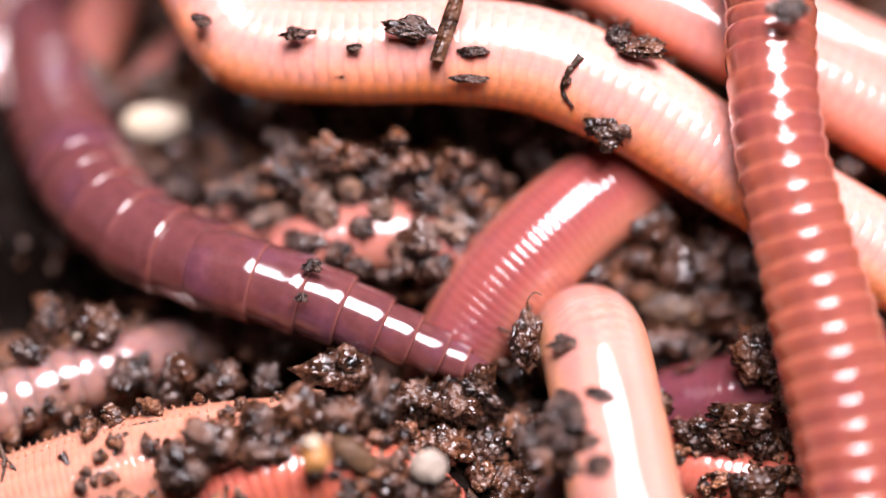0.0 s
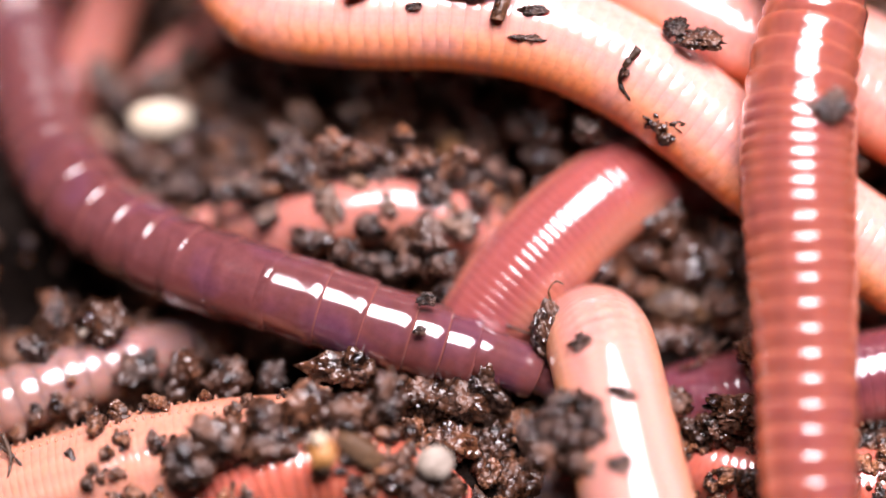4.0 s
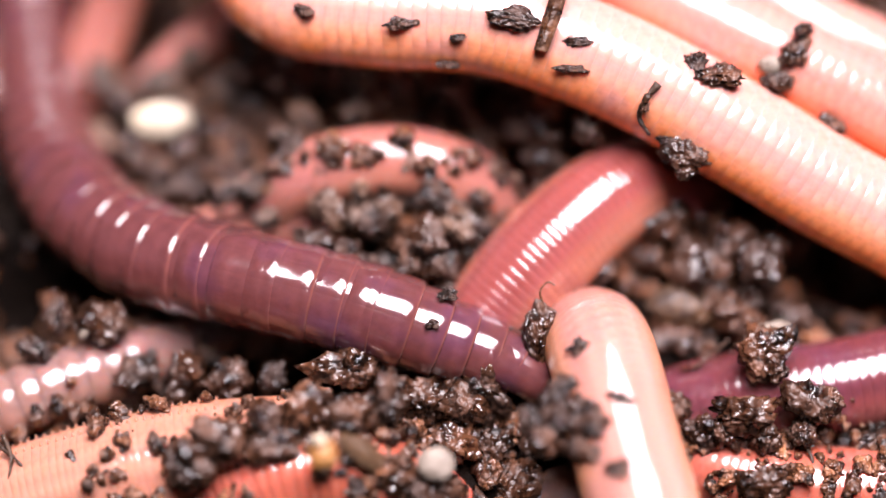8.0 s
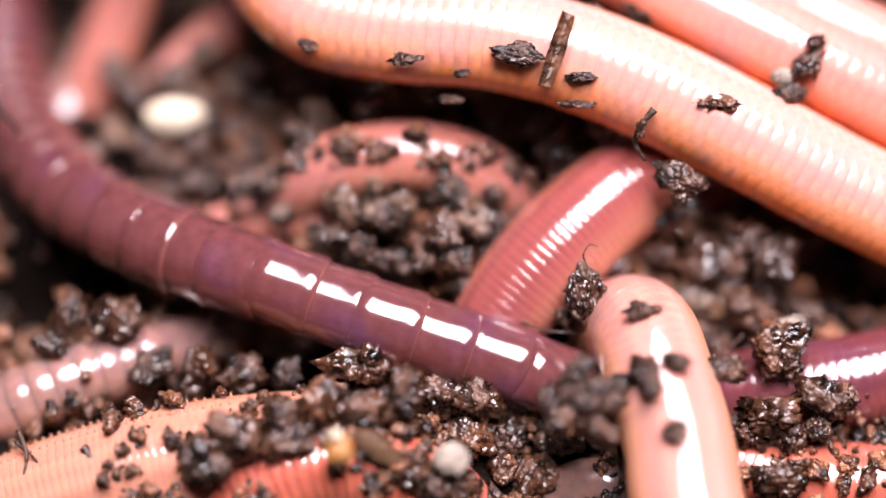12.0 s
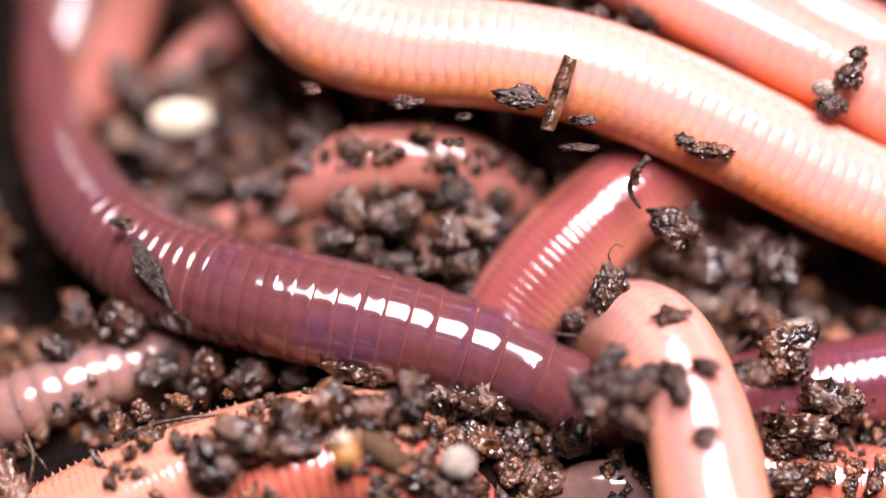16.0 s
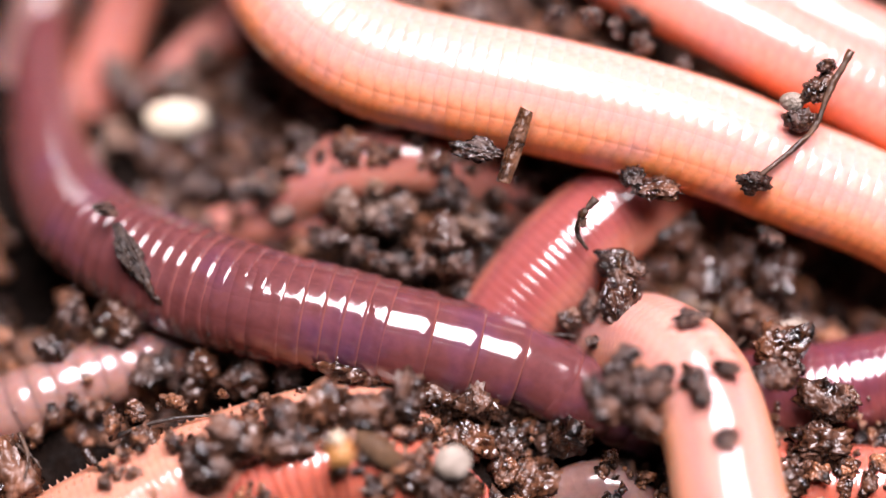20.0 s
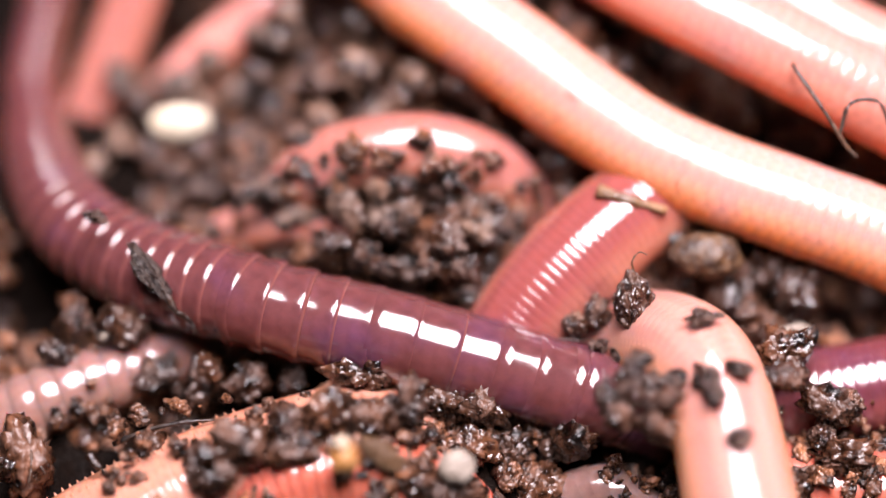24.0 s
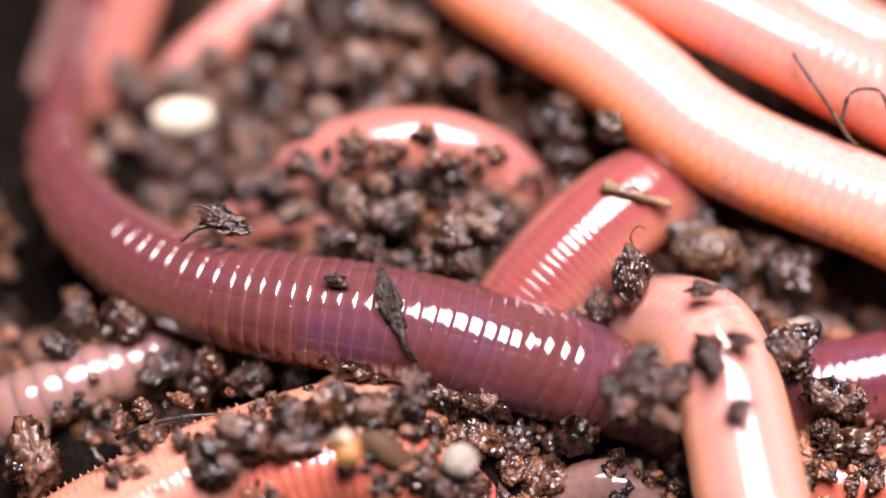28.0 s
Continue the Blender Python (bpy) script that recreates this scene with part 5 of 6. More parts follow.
mound_clods += [(-8.19, 5.61, 4.63, 0.75), (-7.59, 3.89, 4.16, 0.95), (-5.83, 1.85, 3.98, 1.1), (-4.42, 3.05, 4.17, 0.8), (-2.7, 3.61, 4.35, 0.9), (-0.98, 0.13, 3.86, 1.45), (-1.68, -1.14, 3.53, 0.9), (-3.82, 0.78, 3.87, 0.9), (0.87, 0.95, 3.84, 1.1), (-9.91, 3.22, 3.58, 0.7), (-11.21, 3.15, 3.43, 0.85), (-6.67, 0.1, 3.62, 0.9), (-8.99, 1.44, 3.54, 0.7), (-4.95, -0.42, 3.68, 0.8), (-2.69, 1.63, 4.09, 0.9), (0.16, -1.31, 3.55, 0.9), (-3.8, -1.31, 3.55, 0.7)]
slip_clods = [(1.03, 3.41, 4.13, 1.0), (2.61, 3.89, 4.16, 0.85), (-0.41, 2.23, 4.18, 1.0), (1.88, 2.28, 4.1, 0.8)]
gap_clods = []
gap_clods += [(4.69, 9.54, 9.77, 0.51), (6.66, 9.41, 9.7, 0.63), (7.8, 9.02, 9.27, 0.46), (9.23, 8.38, 8.7, 0.57), (11.23, 7.62, 8.07, 0.51), (12.97, 6.82, 7.19, 0.46), (14.7, 6.17, 6.62, 0.4), (18.18, 4.87, 5.47, 0.63), (20.47, 3.61, 4.8, 0.57), (9.62, 10.28, 8.13, 0.74), (12.22, 8.74, 7.08, 0.69)]
gap_way = [(0, 0.34, 0.1, 0.05), (21.5, -0.01, 0.1, 0.05), (23.5, 1.59, -1.86, -0.99), (28, 1.53, -2.14, -1.14)]
# -- end of plan --

MOVES = []           # (object, rows) to be keyed at the end

# ---- the bed ----
HOLLOWS = [(-21.4, 0.2, 4.5, 2.0, 4.0), (14.7, 4.9, 2.2, 1.6, 3.0), (-15.1, -8.1, 2.2, 1.0, 2.5), (6.0, -11.4, 1.6, 1.2, 3.0), (-9.9, -4.8, 6.0, 1.3, 3.2)]


def ground(x, y):
    """Height of the compost bed, in millimetres."""
    h = 0.25 * math.sin(x * 0.21 + 1.3) + 0.25 * math.sin(y * 0.17 + x * 0.09)
    h += 2.2 * math.exp(-(((x + 3) / 9) ** 2 + ((y + 12.5) / 4.5) ** 2))
    h += 4.0 * math.exp(-(((x - 26) / 12) ** 2 + ((y - 16) / 8) ** 2))
    h += 4.5 * math.exp(-(((x + 24) / 16) ** 2 + ((y - 34) / 11) ** 2))
    h += 1.3 * math.exp(-(((x - 12.5) / 4) ** 2 + ((y - 1) / 5) ** 2))
    h += 0.9 * math.exp(-(((x - 1) / 5) ** 2 + ((y - 1.5) / 4) ** 2))
    h -= 7.0 * math.exp(-(((x + 19) / 8) ** 2 + ((y - 18) / 6) ** 2))
    h -= 4.5 * math.exp(-(((x - 21) / 3.6) ** 2 + ((y - 0.5) / 3.4) ** 2))
    h -= 3.0 * math.exp(-(((x + 20.5) / 4) ** 2 + ((y + 2.5) / 2.2) ** 2))
    h -= 3.6 * math.exp(-(((x + 9) / 6) ** 2 + ((y + 6.5) / 2.2) ** 2))
    h += 1.9 * math.exp(-(((x + 2.5) / 5) ** 2 + ((y - 3.5) / 2.6) ** 2))
    h += 3.2 * math.exp(-(((x - 2) / 11) ** 4 + ((y - 13) / 5) ** 2))
    for a, b, ra, rb, deep in HOLLOWS:
        h -= deep * math.exp(-(((x - a) / ra) ** 2 + ((y - b) / rb) ** 2))
    edge = max(0.0, math.hypot(x, y - 6) - 60)
    return h + 6 * math.sin(edge * 0.02) * min(1.0, edge / 60) - 0.6


def build_bed():
    def axis(lo, hi, step):
        inner = list(np.arange(lo, hi, step))
        grow, a, b = step, lo, hi
        low, high = [], []
        while grow < 60:
            grow *= 1.18
            a, b = a - grow, b + grow
            low.append(a), high.append(b)
        return low[::-1] + inner + high
    xs, ys = axis(-36, 36, 0.35), axis(-24, 44, 0.35)
    verts = []
    for y in ys:
        for x in xs:
            v = Vector((x, y, 0))
            z = ground(x, y) + 0.7 * noise.noise(v * 0.55) + 0.45 * noise.noise(v * 1.3) + 0.22 * noise.noise(v * 2.9)
            verts.append((x * MM, y * MM, z * MM))
    n = len(xs)
    faces = [(j * n + i, j * n + i + 1, (j + 1) * n + i + 1, (j + 1) * n + i) for j in range(len(ys) - 1) for i in range(n - 1)]
    me = bpy.data.meshes.new("ground")
    me.from_pydata(verts, [], faces)
    me.polygons.foreach_set("use_smooth", [True] * len(me.polygons))
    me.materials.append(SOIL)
    tagged(new("ground", me), "crumbly moist compost bed, near-black with gap shade in its colour", "soil", kind="structure")


build_bed()


# ---- worms at rest ----
arch = still_worm("worm", arch_line[0][1], PINK, "dull red worm arched over the compost, half buried by crumbs", 0.45, 0.006, 0.0, 1.8, 0.006)
still_worm("worm", small_line[0][1], ROSE, "small pink stretch of worm showing through dark crumbs", 0.8)
still_worm("worm", back_left_line[0][1], PINK, "dull pink worm lying at the back of the heap", 0.9)
still_worm("worm", back_thin_line[0][1], ROSE, "thin pink worm lying over dark crumbs", 0.9)
edge = still_worm("worm", edge_left_line[0][1], GLASSY, "milky pink worm behind the purple worm", 0.9)
still_worm("worm", back_right_line[0][1], ROSE, "glossy light pink worm beside the pale orange worm", 0.7)
still_worm("worm", far_right_line[0][1], ROSE, "pale pink worm half hidden at the back", 0.8)
still_worm("worm", low_right_line[0][1], WINE, "dark purple glossy worm half covered by soil clods", 0.55)
still_worm("worm", corner_line[0][1], SCARLET, "red-pink worm with fine rings under soil crumbs", 0.5)
peach = still_worm("worm", bottom_line[0][1], PEACH, "pale peach finely ringed worm strewn with soil", 0.4, 0.003, 0.0, 1.8, 0.0035)
still_worm("worm", low_mid_line[0][1], GLASSY, "milky pink stretch of worm under soil crumbs", 0.6)
still_worm("worm", ember_line[0][1], SCARLET, "orange-red worm almost covered by soil crumbs", 0.5, 0.010, 0.0, 1.8, 0.018)
still_worm("worm", left_line[0][1], GLASSY, "milky translucent worm lying under soil crumbs", 1.15, 0.016, 0.0, 1.8, 0.055)
middle = still_worm("worm", mid_line[0][1], DUSK, "glossy dusky-red worm arching out of the compost", 0.42, 0.005, 0.0, 2.2, 0.005)


# ---- worms that crawl: rigid rings that slide over one another ----
SPREAD = [radians(a) for a in (10, 40, 70, 100, 130, 160, 188)]     # the shells of a ring part this way as the body swells


def crawl(root, lines, ring_list, places, times, thin=0.0):
    """Rows for every ring. ring_list: (index, base half thickness, upper object, lower object)."""
    rows = {ob: [] for r in ring_list for ob in r[2:]}
    for t in times:
        line, a, b, u = between(lines, t)
        last = None
        for i, base, *obs in ring_list:
            s = ((1 - u) * places(a, i) / a[4] + u * places(b, i) / b[4]) * line.length
            want = line.at(s)[3]
            if last and thin:       # a ring's rim stays proud of the one before it
                want = max(want, last[1] - thin * (1 if i < 32 else 2.2) * max(0.0, s - last[0]))
            last = (s, want)
            spread = min(max(0.03, want - base), 0.5 * base) if base > 1.2 else 0.03
            for k, ob in enumerate(obs):
                rows[ob].append((t, ring_pose(line, s, 0, spread * math.cos(SPREAD[k]), spread * math.sin(SPREAD[k]))[0]))
    for ob, r in rows.items():
        ob.matrix_basis = r[0][1]
        MOVES.append((ob, r))


def steps(lines, gap):
    ts = sorted(set([round(k * gap, 2) for k in range(int(28 / gap) + 1)] + [l[0] for l in lines] + [28.0]))
    return [t for i, t in enumerate(ts) if i == 0 or t - ts[i - 1] > 0.04]


def place_of(row, i):
    return float(np.interp(i, [a for a, _ in row[2]], [s for _, s in row[2]]))


def main_worm():
    root = tagged(empty("worm"), "purple-brown glossy ringed worm burrowing into the soil", "worm")
    known = [0, 1, 2, 3, 4, 5, 6, 8, 13, 14, 32, 38, 45, 50, 57, 80]
    half = [0.64, 0.96, 1.22, 1.45, 1.66, 1.82, 1.92, 2.02, 2.2, 2.28, 2.28, 2.1, 1.75, 1.5, 1.25, 1.3]
    rings = []
    for i in range(81):
        base, nxt = np.interp(i, known, half), np.interp(i + 1, known, half) if i < 1 else None
        skin_ = PURPLE if i < 40 else OCHRE
        obs = []
        for k in range(7):
            r = base * (1 - 0.0006 * k)
            me = ring_mesh("ring", skin_, r, 1.9, 1.4, 0.022 if i < 14 else 0.018, 0.0, nxt, tip=(i == 0), sides=36, fall=3.0 if i < 13 else 2.0 if i < 22 else 4.2 if i < 32 else 5.5, peak=0.5 if i < 13 else 0.3, lip=0.022 if i < 13 else 0.014, reach=2.8 if i < 13 else 2.4 if i < 20 else 2.2 if i < 26 else 2.0)
            obs.append(part("head" if i == 0 else "ring", me, skin_, root))
        rings.append((i, base, *obs))
    lines = prepare(main_lines)
    crawl(root, lines, rings, place_of, steps(lines, 0.5), 0.034)
    return root


def sliding_worm(lines, mat, label, pitch, before, after, base, furrow, gap, sleeve=2.0, crown=0.006, fall=0.0):
    root = tagged(empty("worm"), label, "worm")
    rings = []
    for i in range(-before, after):
        shells = [ring_mesh("ring", mat, base * (1 - 0.0006 * k), pitch * sleeve, pitch, furrow, crown, None, sides=36, fall=fall, reach=1.5) for k in range(7)]
        rings.append((i, base, *[part("ring", me, mat, root) for me in shells]))
    ready = prepare(lines)
    crawl(root, ready, rings, place_of if len(lines[0][2]) > 1 else lambda row, i: row[2][0][1] + i * pitch, steps(ready, gap), 0.05 if fall else 0.0)
    return root


main_worm()
sliding_worm(pale_lines, PALE, "thick pale orange finely ringed worm with bits of soil on it", 0.7, 44, 54, 2.38, 0.006, 1.0, 2.2, 0.009)
sliding_worm(red_lines, RED, "glossy orange-red worm crawling across the others", 1.15, 14, 32, 2.25, 0.022, 0.5, 2.2, 0.0, 4.5)
sliding_worm(finger_lines, FAWN, "pale orange worm bent like a finger, specked with soil", 0.34, 52, 36, 2.66, 0.0012, 1.0, 2.2, 0.0018)


# ---- crumbs and clods ----
def lump(seed, detail=3, rough=0.5, blobs=1):
    """A knobbly crumb of about unit half width, in one piece: the hull of a few round knobs, roughened."""
    rng = random.Random(seed)
    bm = bmesh.new()
    bmesh.ops.create_icosphere(bm, subdivisions=detail, radius=1.0)
    sx = Vector((rng.uniform(0.9, 1.25), rng.uniform(0.7, 1.1), rng.uniform(0.6, 1.0)))
    key = Vector((rng.uniform(-50, 50), rng.uniform(-50, 50), rng.uniform(-50, 50)))
    knobs = [(Vector((rng.gauss(0, 1), rng.gauss(0, 1), rng.gauss(0, 1))).normalized() * rng.uniform(0.30, 0.72), rng.uniform(0.22, 0.52)) for _ in range(blobs - 1)]
    for v in bm.verts:
        p = v.co.copy()
        r = 1.0 if blobs == 1 else 0.62
        for c, s in knobs:
            d = p.dot(c)
            k = d * d - c.length_squared + s * s
            if k > 0:
                r = max(r, d + math.sqrt(k))
        k = 1 + rough * (0.5 * noise.noise(p * 1.1 + key) + 0.42 * noise.noise(p * 2.4 + key) + 0.36 * noise.noise(p * 5.2 + key) + (0.26 * noise.noise(p * 11 + key) if detail > 3 else 0))
        if blobs > 1:       # crevices between crumbs that cling together, and a broken, ridged surface
            near = noise.voronoi(p * 2.3 + key)[0]
            k -= 0.20 * max(0.0, 1 - (near[1] - near[0]) / 0.22)
            k += 0.20 * (0.5 - abs(noise.noise(p * 3.4 - key))) - 0.12 * abs(noise.noise(p * 7.5 - key))
        v.co = Vector((p.x * sx.x, p.y * sx.y, p.z * sx.z)) * k * r
    return bm


def lump_mesh(name, seed, mat, detail=3, rough=0.5, blobs=1):
    bm = lump(seed, detail, rough, blobs)
    me = bpy.data.meshes.new(name)
    bm.to_mesh(me)
    bm.free()
    me.polygons.foreach_set("use_smooth", [True] * len(me.polygons))
    me.materials.append(mat)
    return me


CLODS = [lump_mesh("soil_clod", k, CLOD, 4, (0.6, 0.5, 0.7, 0.45)[k % 4], (6, 9, 5, 12)[k % 4]) for k in range(18)]


# clods in the light-brightened colour, for the back and the mound
LIT_CLODS = [lump_mesh("soil_clod", 60 + k, LIT_CRUMB, 4, (0.6, 0.5, 0.7)[k % 3], (6, 9, 5)[k % 3]) for k in range(6)]


def turn(rng):
    return Euler((rng.uniform(0, 6.28), rng.uniform(0, 6.28), rng.uniform(0, 6.28))).to_matrix().to_4x4()


def clod(x, y, z, r, rng, stretch=1.0, forms=None, label="wet dark brown knobbly clod of compost"):
    ob = new("soil_clod", rng.choice(forms or CLODS))
    ob.matrix_world = Matrix.Translation((x * MM, y * MM, z * MM)) @ turn(rng) @ Matrix.Diagonal((r * stretch * 1.2 * MM, r * 1.2 * MM, r * 1.2 * MM, 1))
    return tagged(ob, label, "soil clod", "clods of compost")


def place_clods():
    rng = random.Random(5)
    for x, y, z, r in clod_places + nook_clods:
        clod(x, y, z, r * 1.05, rng)
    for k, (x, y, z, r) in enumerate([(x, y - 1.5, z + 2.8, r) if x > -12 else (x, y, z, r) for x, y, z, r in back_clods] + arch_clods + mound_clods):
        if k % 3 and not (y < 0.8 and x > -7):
            clod(x, y, z, r * 1.05, rng, 1.0, LIT_CLODS, "greyish brown crumbly compost clod, strong light put into its colour")
        else:
            clod(x, y, z, r * 1.05, rng)


def scatter():
    """Loose crumbs over the bed, clear of the worms."""
    rng = random.Random(11)
    pts = np.array([p for l in BODIES for p in [l.at(s) for s in np.arange(0, l.length, 0.8)]])
    forms = []
    for k in range(20):
        bm = lump(100 + k, 2 if k < 12 else 3, 0.6, (2, 4, 6)[k % 3] if k < 12 else 5 + k % 5)
        bm.verts.ensure_lookup_table()
        forms.append((np.array([v.co[:] for v in bm.verts]), np.array([[v.index for v in f.verts] for f in bm.faces])))
        bm.free()
    V, Fc, base = [], [], 0
    made = 0
    for n in range(34000):
        wide = n % 9 == 0
        x, y = (rng.uniform(-60, 60), rng.uniform(-30, 60)) if wide else (rng.uniform(-28, 28), rng.uniform(-16, 23))
        r = 0.26 + 0.95 * rng.random() ** 2.0
        z = ground(x, y) + rng.uniform(-0.2, 0.9) * r + (rng.random() ** 3) * 1.1
        if sum(d * math.exp(-(((x - a) / ra) ** 2 + ((y - b) / rb) ** 2)) for a, b, ra, rb, d in HOLLOWS) > 1.2 and n % 6:
            continue
        inside = (pts[:, 0] - x) ** 2 + (pts[:, 1] - y) ** 2 + (pts[:, 2] - z) ** 2 < (pts[:, 3] + 0.45 * r) ** 2
        if np.any(inside & (z > pts[:, 2] - 0.35 * pts[:, 3])):
            continue
        v, f = forms[rng.randrange(12, 20) if r > 0.62 and not wide else rng.randrange(12)]
        m = np.array(Euler((rng.uniform(0, 6.28), rng.uniform(0, 6.28), rng.uniform(0, 6.28))).to_matrix()) * r * 1.1
        V.append((v @ m.T + (x, y, z)) * MM)
        Fc.append(f + base)
        base += len(v)
        made += 1
        if made >= 4000:
            break
    # drifts of crumbs lying over and against some of the worms: line, reach along it, lean, count, share kept
    for points, lo, hi, a0, a1, count, keep in ((bottom_line, 0.42, 0.55, -1.3, 1.5, 120, 0.45), (bottom_line, 0.48, 0.95, -0.9, 1.5, 460, 0.6), (ember_line, 0.15, 0.9, -1.4, 0.5, 460, 0.56), (ember_line, 0.2, 0.9, 0.5, 1.6, 300, 0.38), (arch_line, 0.1, 0.95, 0.35, 1.7, 420, 0.62),
                                                (back_left_line, 0.05, 0.35, -0.6, 1.4, 60, 0.5),
                                                (small_line, 0.1, 0.9, -0.4, 1.5, 60, 0.4), (left_line, 0.0, 0.9, 0.4, 1.6, 120, 0.4), (left_line, 0.2, 0.9, -1.5, -0.7, 120, 0.5),
                                                (low_right_line, 0.1, 0.9, 0.6, 1.7, 140, 0.45), (corner_line, 0.05, 0.9, -1.4, 1.0, 340, 0.66), (low_mid_line, 0.0, 1.0, -1.3, 1.3, 110, 0.62), (mid_line, 0.0, 0.25, -1.0, 1.0, 60, 0.6)):
        cover = Line(points[0][1])
        for _ in range(count):
            s = cover.length * rng.uniform(lo, hi)
            p = cover.at(s)
            r = 0.16 + 0.62 * rng.random() ** 2.2
            a = rng.uniform(a0, a1)
            x = cover.way(s)
            top = (Vector((0, 0, 1)) - x * x.z).normalized()
            side = x.cross(top)
            side = side if side.y < 0 else -side
            c = Vector(p[:3]) + (top * math.cos(a) + side * math.sin(a)) * (p[3] + r * rng.uniform(0.0, 0.8))
            if 0.5 + 0.75 * noise.noise(c * 0.45) < 1 - keep:
                continue
            v, f = forms[rng.randrange(12, 20) if r > 0.45 else rng.randrange(12)]
            m = np.array(Euler((rng.uniform(0, 6.28), rng.uniform(0, 6.28), rng.uniform(0, 6.28))).to_matrix()) * r
            V.append((v @ m.T + np.array(c)) * MM)
            Fc.append(f + base)
            base += len(v)
    V, Fc = np.vstack(V), np.vstack(Fc)
    me = bpy.data.meshes.new("soil_crumbs")
    me.vertices.add(len(V))
    me.vertices.foreach_set("co", V.ravel())
    me.loops.add(Fc.size)
    me.loops.foreach_set("vertex_index", Fc.ravel())
    me.polygons.add(len(Fc))
    me.polygons.foreach_set("loop_start", np.arange(0, Fc.size, 3))
    me.polygons.foreach_set("use_smooth", [True] * len(Fc))
    me.materials.append(CRUMB)
    me.update(calc_edges=True)
    tagged(new("soil_crumbs", me), "loose wet dark crumbs of compost", "soil", kind="stuff")


place_clods()
scatter()


# ---- pebbles, grains, plant bits ----
def pebble(name, x, y, z, size, mat, seed, label, category, rough=0.25):
    ob = new(name, lump_mesh(name, seed, mat, 3, rough))
    ob.matrix_world = Matrix.Translation((x * MM, y * MM, z * MM)) @ Matrix.Rotation(seed, 4, "Z") @ Matrix.Diagonal((size[0] * MM, size[1] * MM, size[2] * MM, 1))
    return tagged(ob, label, category)


def shaft(points, radius, sides=7, taper=0.5, seed=1):
    """A rough rod along a few points (millimetres), as a bmesh."""
    rng = random.Random(seed)
    q = spline([(*p, 0) for p in points], 6)[:, :3]
    bm = bmesh.new()
    rings = []
    n = len(q)
    for i, p in enumerate(q):
        d = Vector(q[min(i + 1, n - 1)] - q[max(i - 1, 0)]).normalized()
        a = d.orthogonal().normalized()
        b = d.cross(a)
        r = radius * (1 - (1 - taper) * i / (n - 1)) * rng.uniform(0.85, 1.15)
        rings.append([bm.verts.new((Vector(p) + (a * math.cos(k) + b * math.sin(k)) * r * rng.uniform(0.85, 1.15)) * MM)
                      for k in [2 * math.pi * j / sides for j in range(sides)]])
    for u, v in zip(rings, rings[1:]):
        for j in range(sides):
            bm.faces.new((u[j], u[(j + 1) % sides], v[(j + 1) % sides], v[j]))
    bm.faces.new(rings[0][::-1]), bm.faces.new(rings[-1])
    for f in bm.faces:
        f.smooth = True
    return bm


def loose(name, bm, mat, label, category, at=(0, 0, 0)):
    me = bpy.data.meshes.new(name)
    bm.to_mesh(me)
    bm.free()
    me.materials.append(mat)
    ob = new(name, me)
    ob.matrix_world = Matrix.Translation(Vector(at) * MM)
    return tagged(ob, label, category)


def rider(ob, way, base=None):
    """Carry a loose thing along with the worm that it sticks to."""
    m = base or ob.matrix_world.copy()
    rows = [(t, Matrix.Translation(Vector((x, y, z)) * MM) @ m) for t, x, y, z in way]
    if rows[-1][0] < 28:
        end = Matrix.Translation(Vector((14, 4, -15)) * MM) @ rows[-1][1]
        rows += [(23.5, end), (28.0, end)]
    MOVES.append((ob, rows))


def places_on(name, rows, way, label, category, group, flat=0.8, seed=3, mats=None):
    rng = random.Random(seed)
    for x, y, z, a, b in rows:
        ob = new(name, rng.choice(CLODS))
        ob.matrix_world = Matrix.Translation((x * MM, y * MM, z * MM)) @ Matrix.Rotation(TILT - radians(90), 4, "X") @ Matrix.Diagonal((a * 1.35 * MM, b * 1.3 * MM, min(a, b) * flat * 1.4 * MM, 1))
        tagged(ob, label, category, group)
        rider(ob, way)


def carried(obs, way):
    for ob in obs:
        rider(ob, way)


def travel(ob, way, turns=None):
    """Move ob along places; turns: (seconds, degrees) about the line of sight."""
    base = ob.matrix_world.to_3x3().to_4x4()
    rows = []
    for t, x, y, z in way:
        a = np.interp(t, [k for k, _ in turns], [v for _, v in turns]) if turns else 0.0
        rows.append((t, Matrix.Translation(Vector((x, y, z)) * MM) @ Matrix.Rotation(radians(a), 4, BACK) @ base))
    ob.matrix_basis = rows[0][1]
    MOVES.append((ob, rows))


def facing(length_turn=0.0):
    """Axes with x across and y up as the camera sees them, z towards it, turned by so many degrees."""
    return Matrix((RIGHT, UP, BACK)).transposed().to_4x4() @ Matrix.Rotation(radians(length_turn), 4, "Z")


def bristles():
    """Tiny stiff bristles along the rings of the peach worm, one pair of rows."""
    line = Line(bottom_line[0][1])
    bm = bmesh.new()
    rng = random.Random(21)
    for s in np.arange(4, line.length * 0.62, 0.4):
        p = line.at(s)
        x = line.way(s)
        out = (UP - x * UP.dot(x)).normalized()
        for turn_ in (-0.12, 0.5):
            d = (out * math.cos(turn_) + BACK * math.sin(turn_)).normalized()
            h = rng.uniform(0.14, 0.24)
            c = Vector(p[:3]) + d * (p[3] - 0.03)
            got = bmesh.ops.create_cone(bm, cap_ends=False, segments=6, radius1=0.10, radius2=0.012, depth=h)
            m = Matrix.Translation(c + d * h * 0.5) @ d.to_track_quat("Z", "Y").to_matrix().to_4x4()
            for v in got["verts"]:
                v.co = (m @ v.co) * MM
    part("bristles", bm, PEACH, peach, "row of tiny pale bristles")


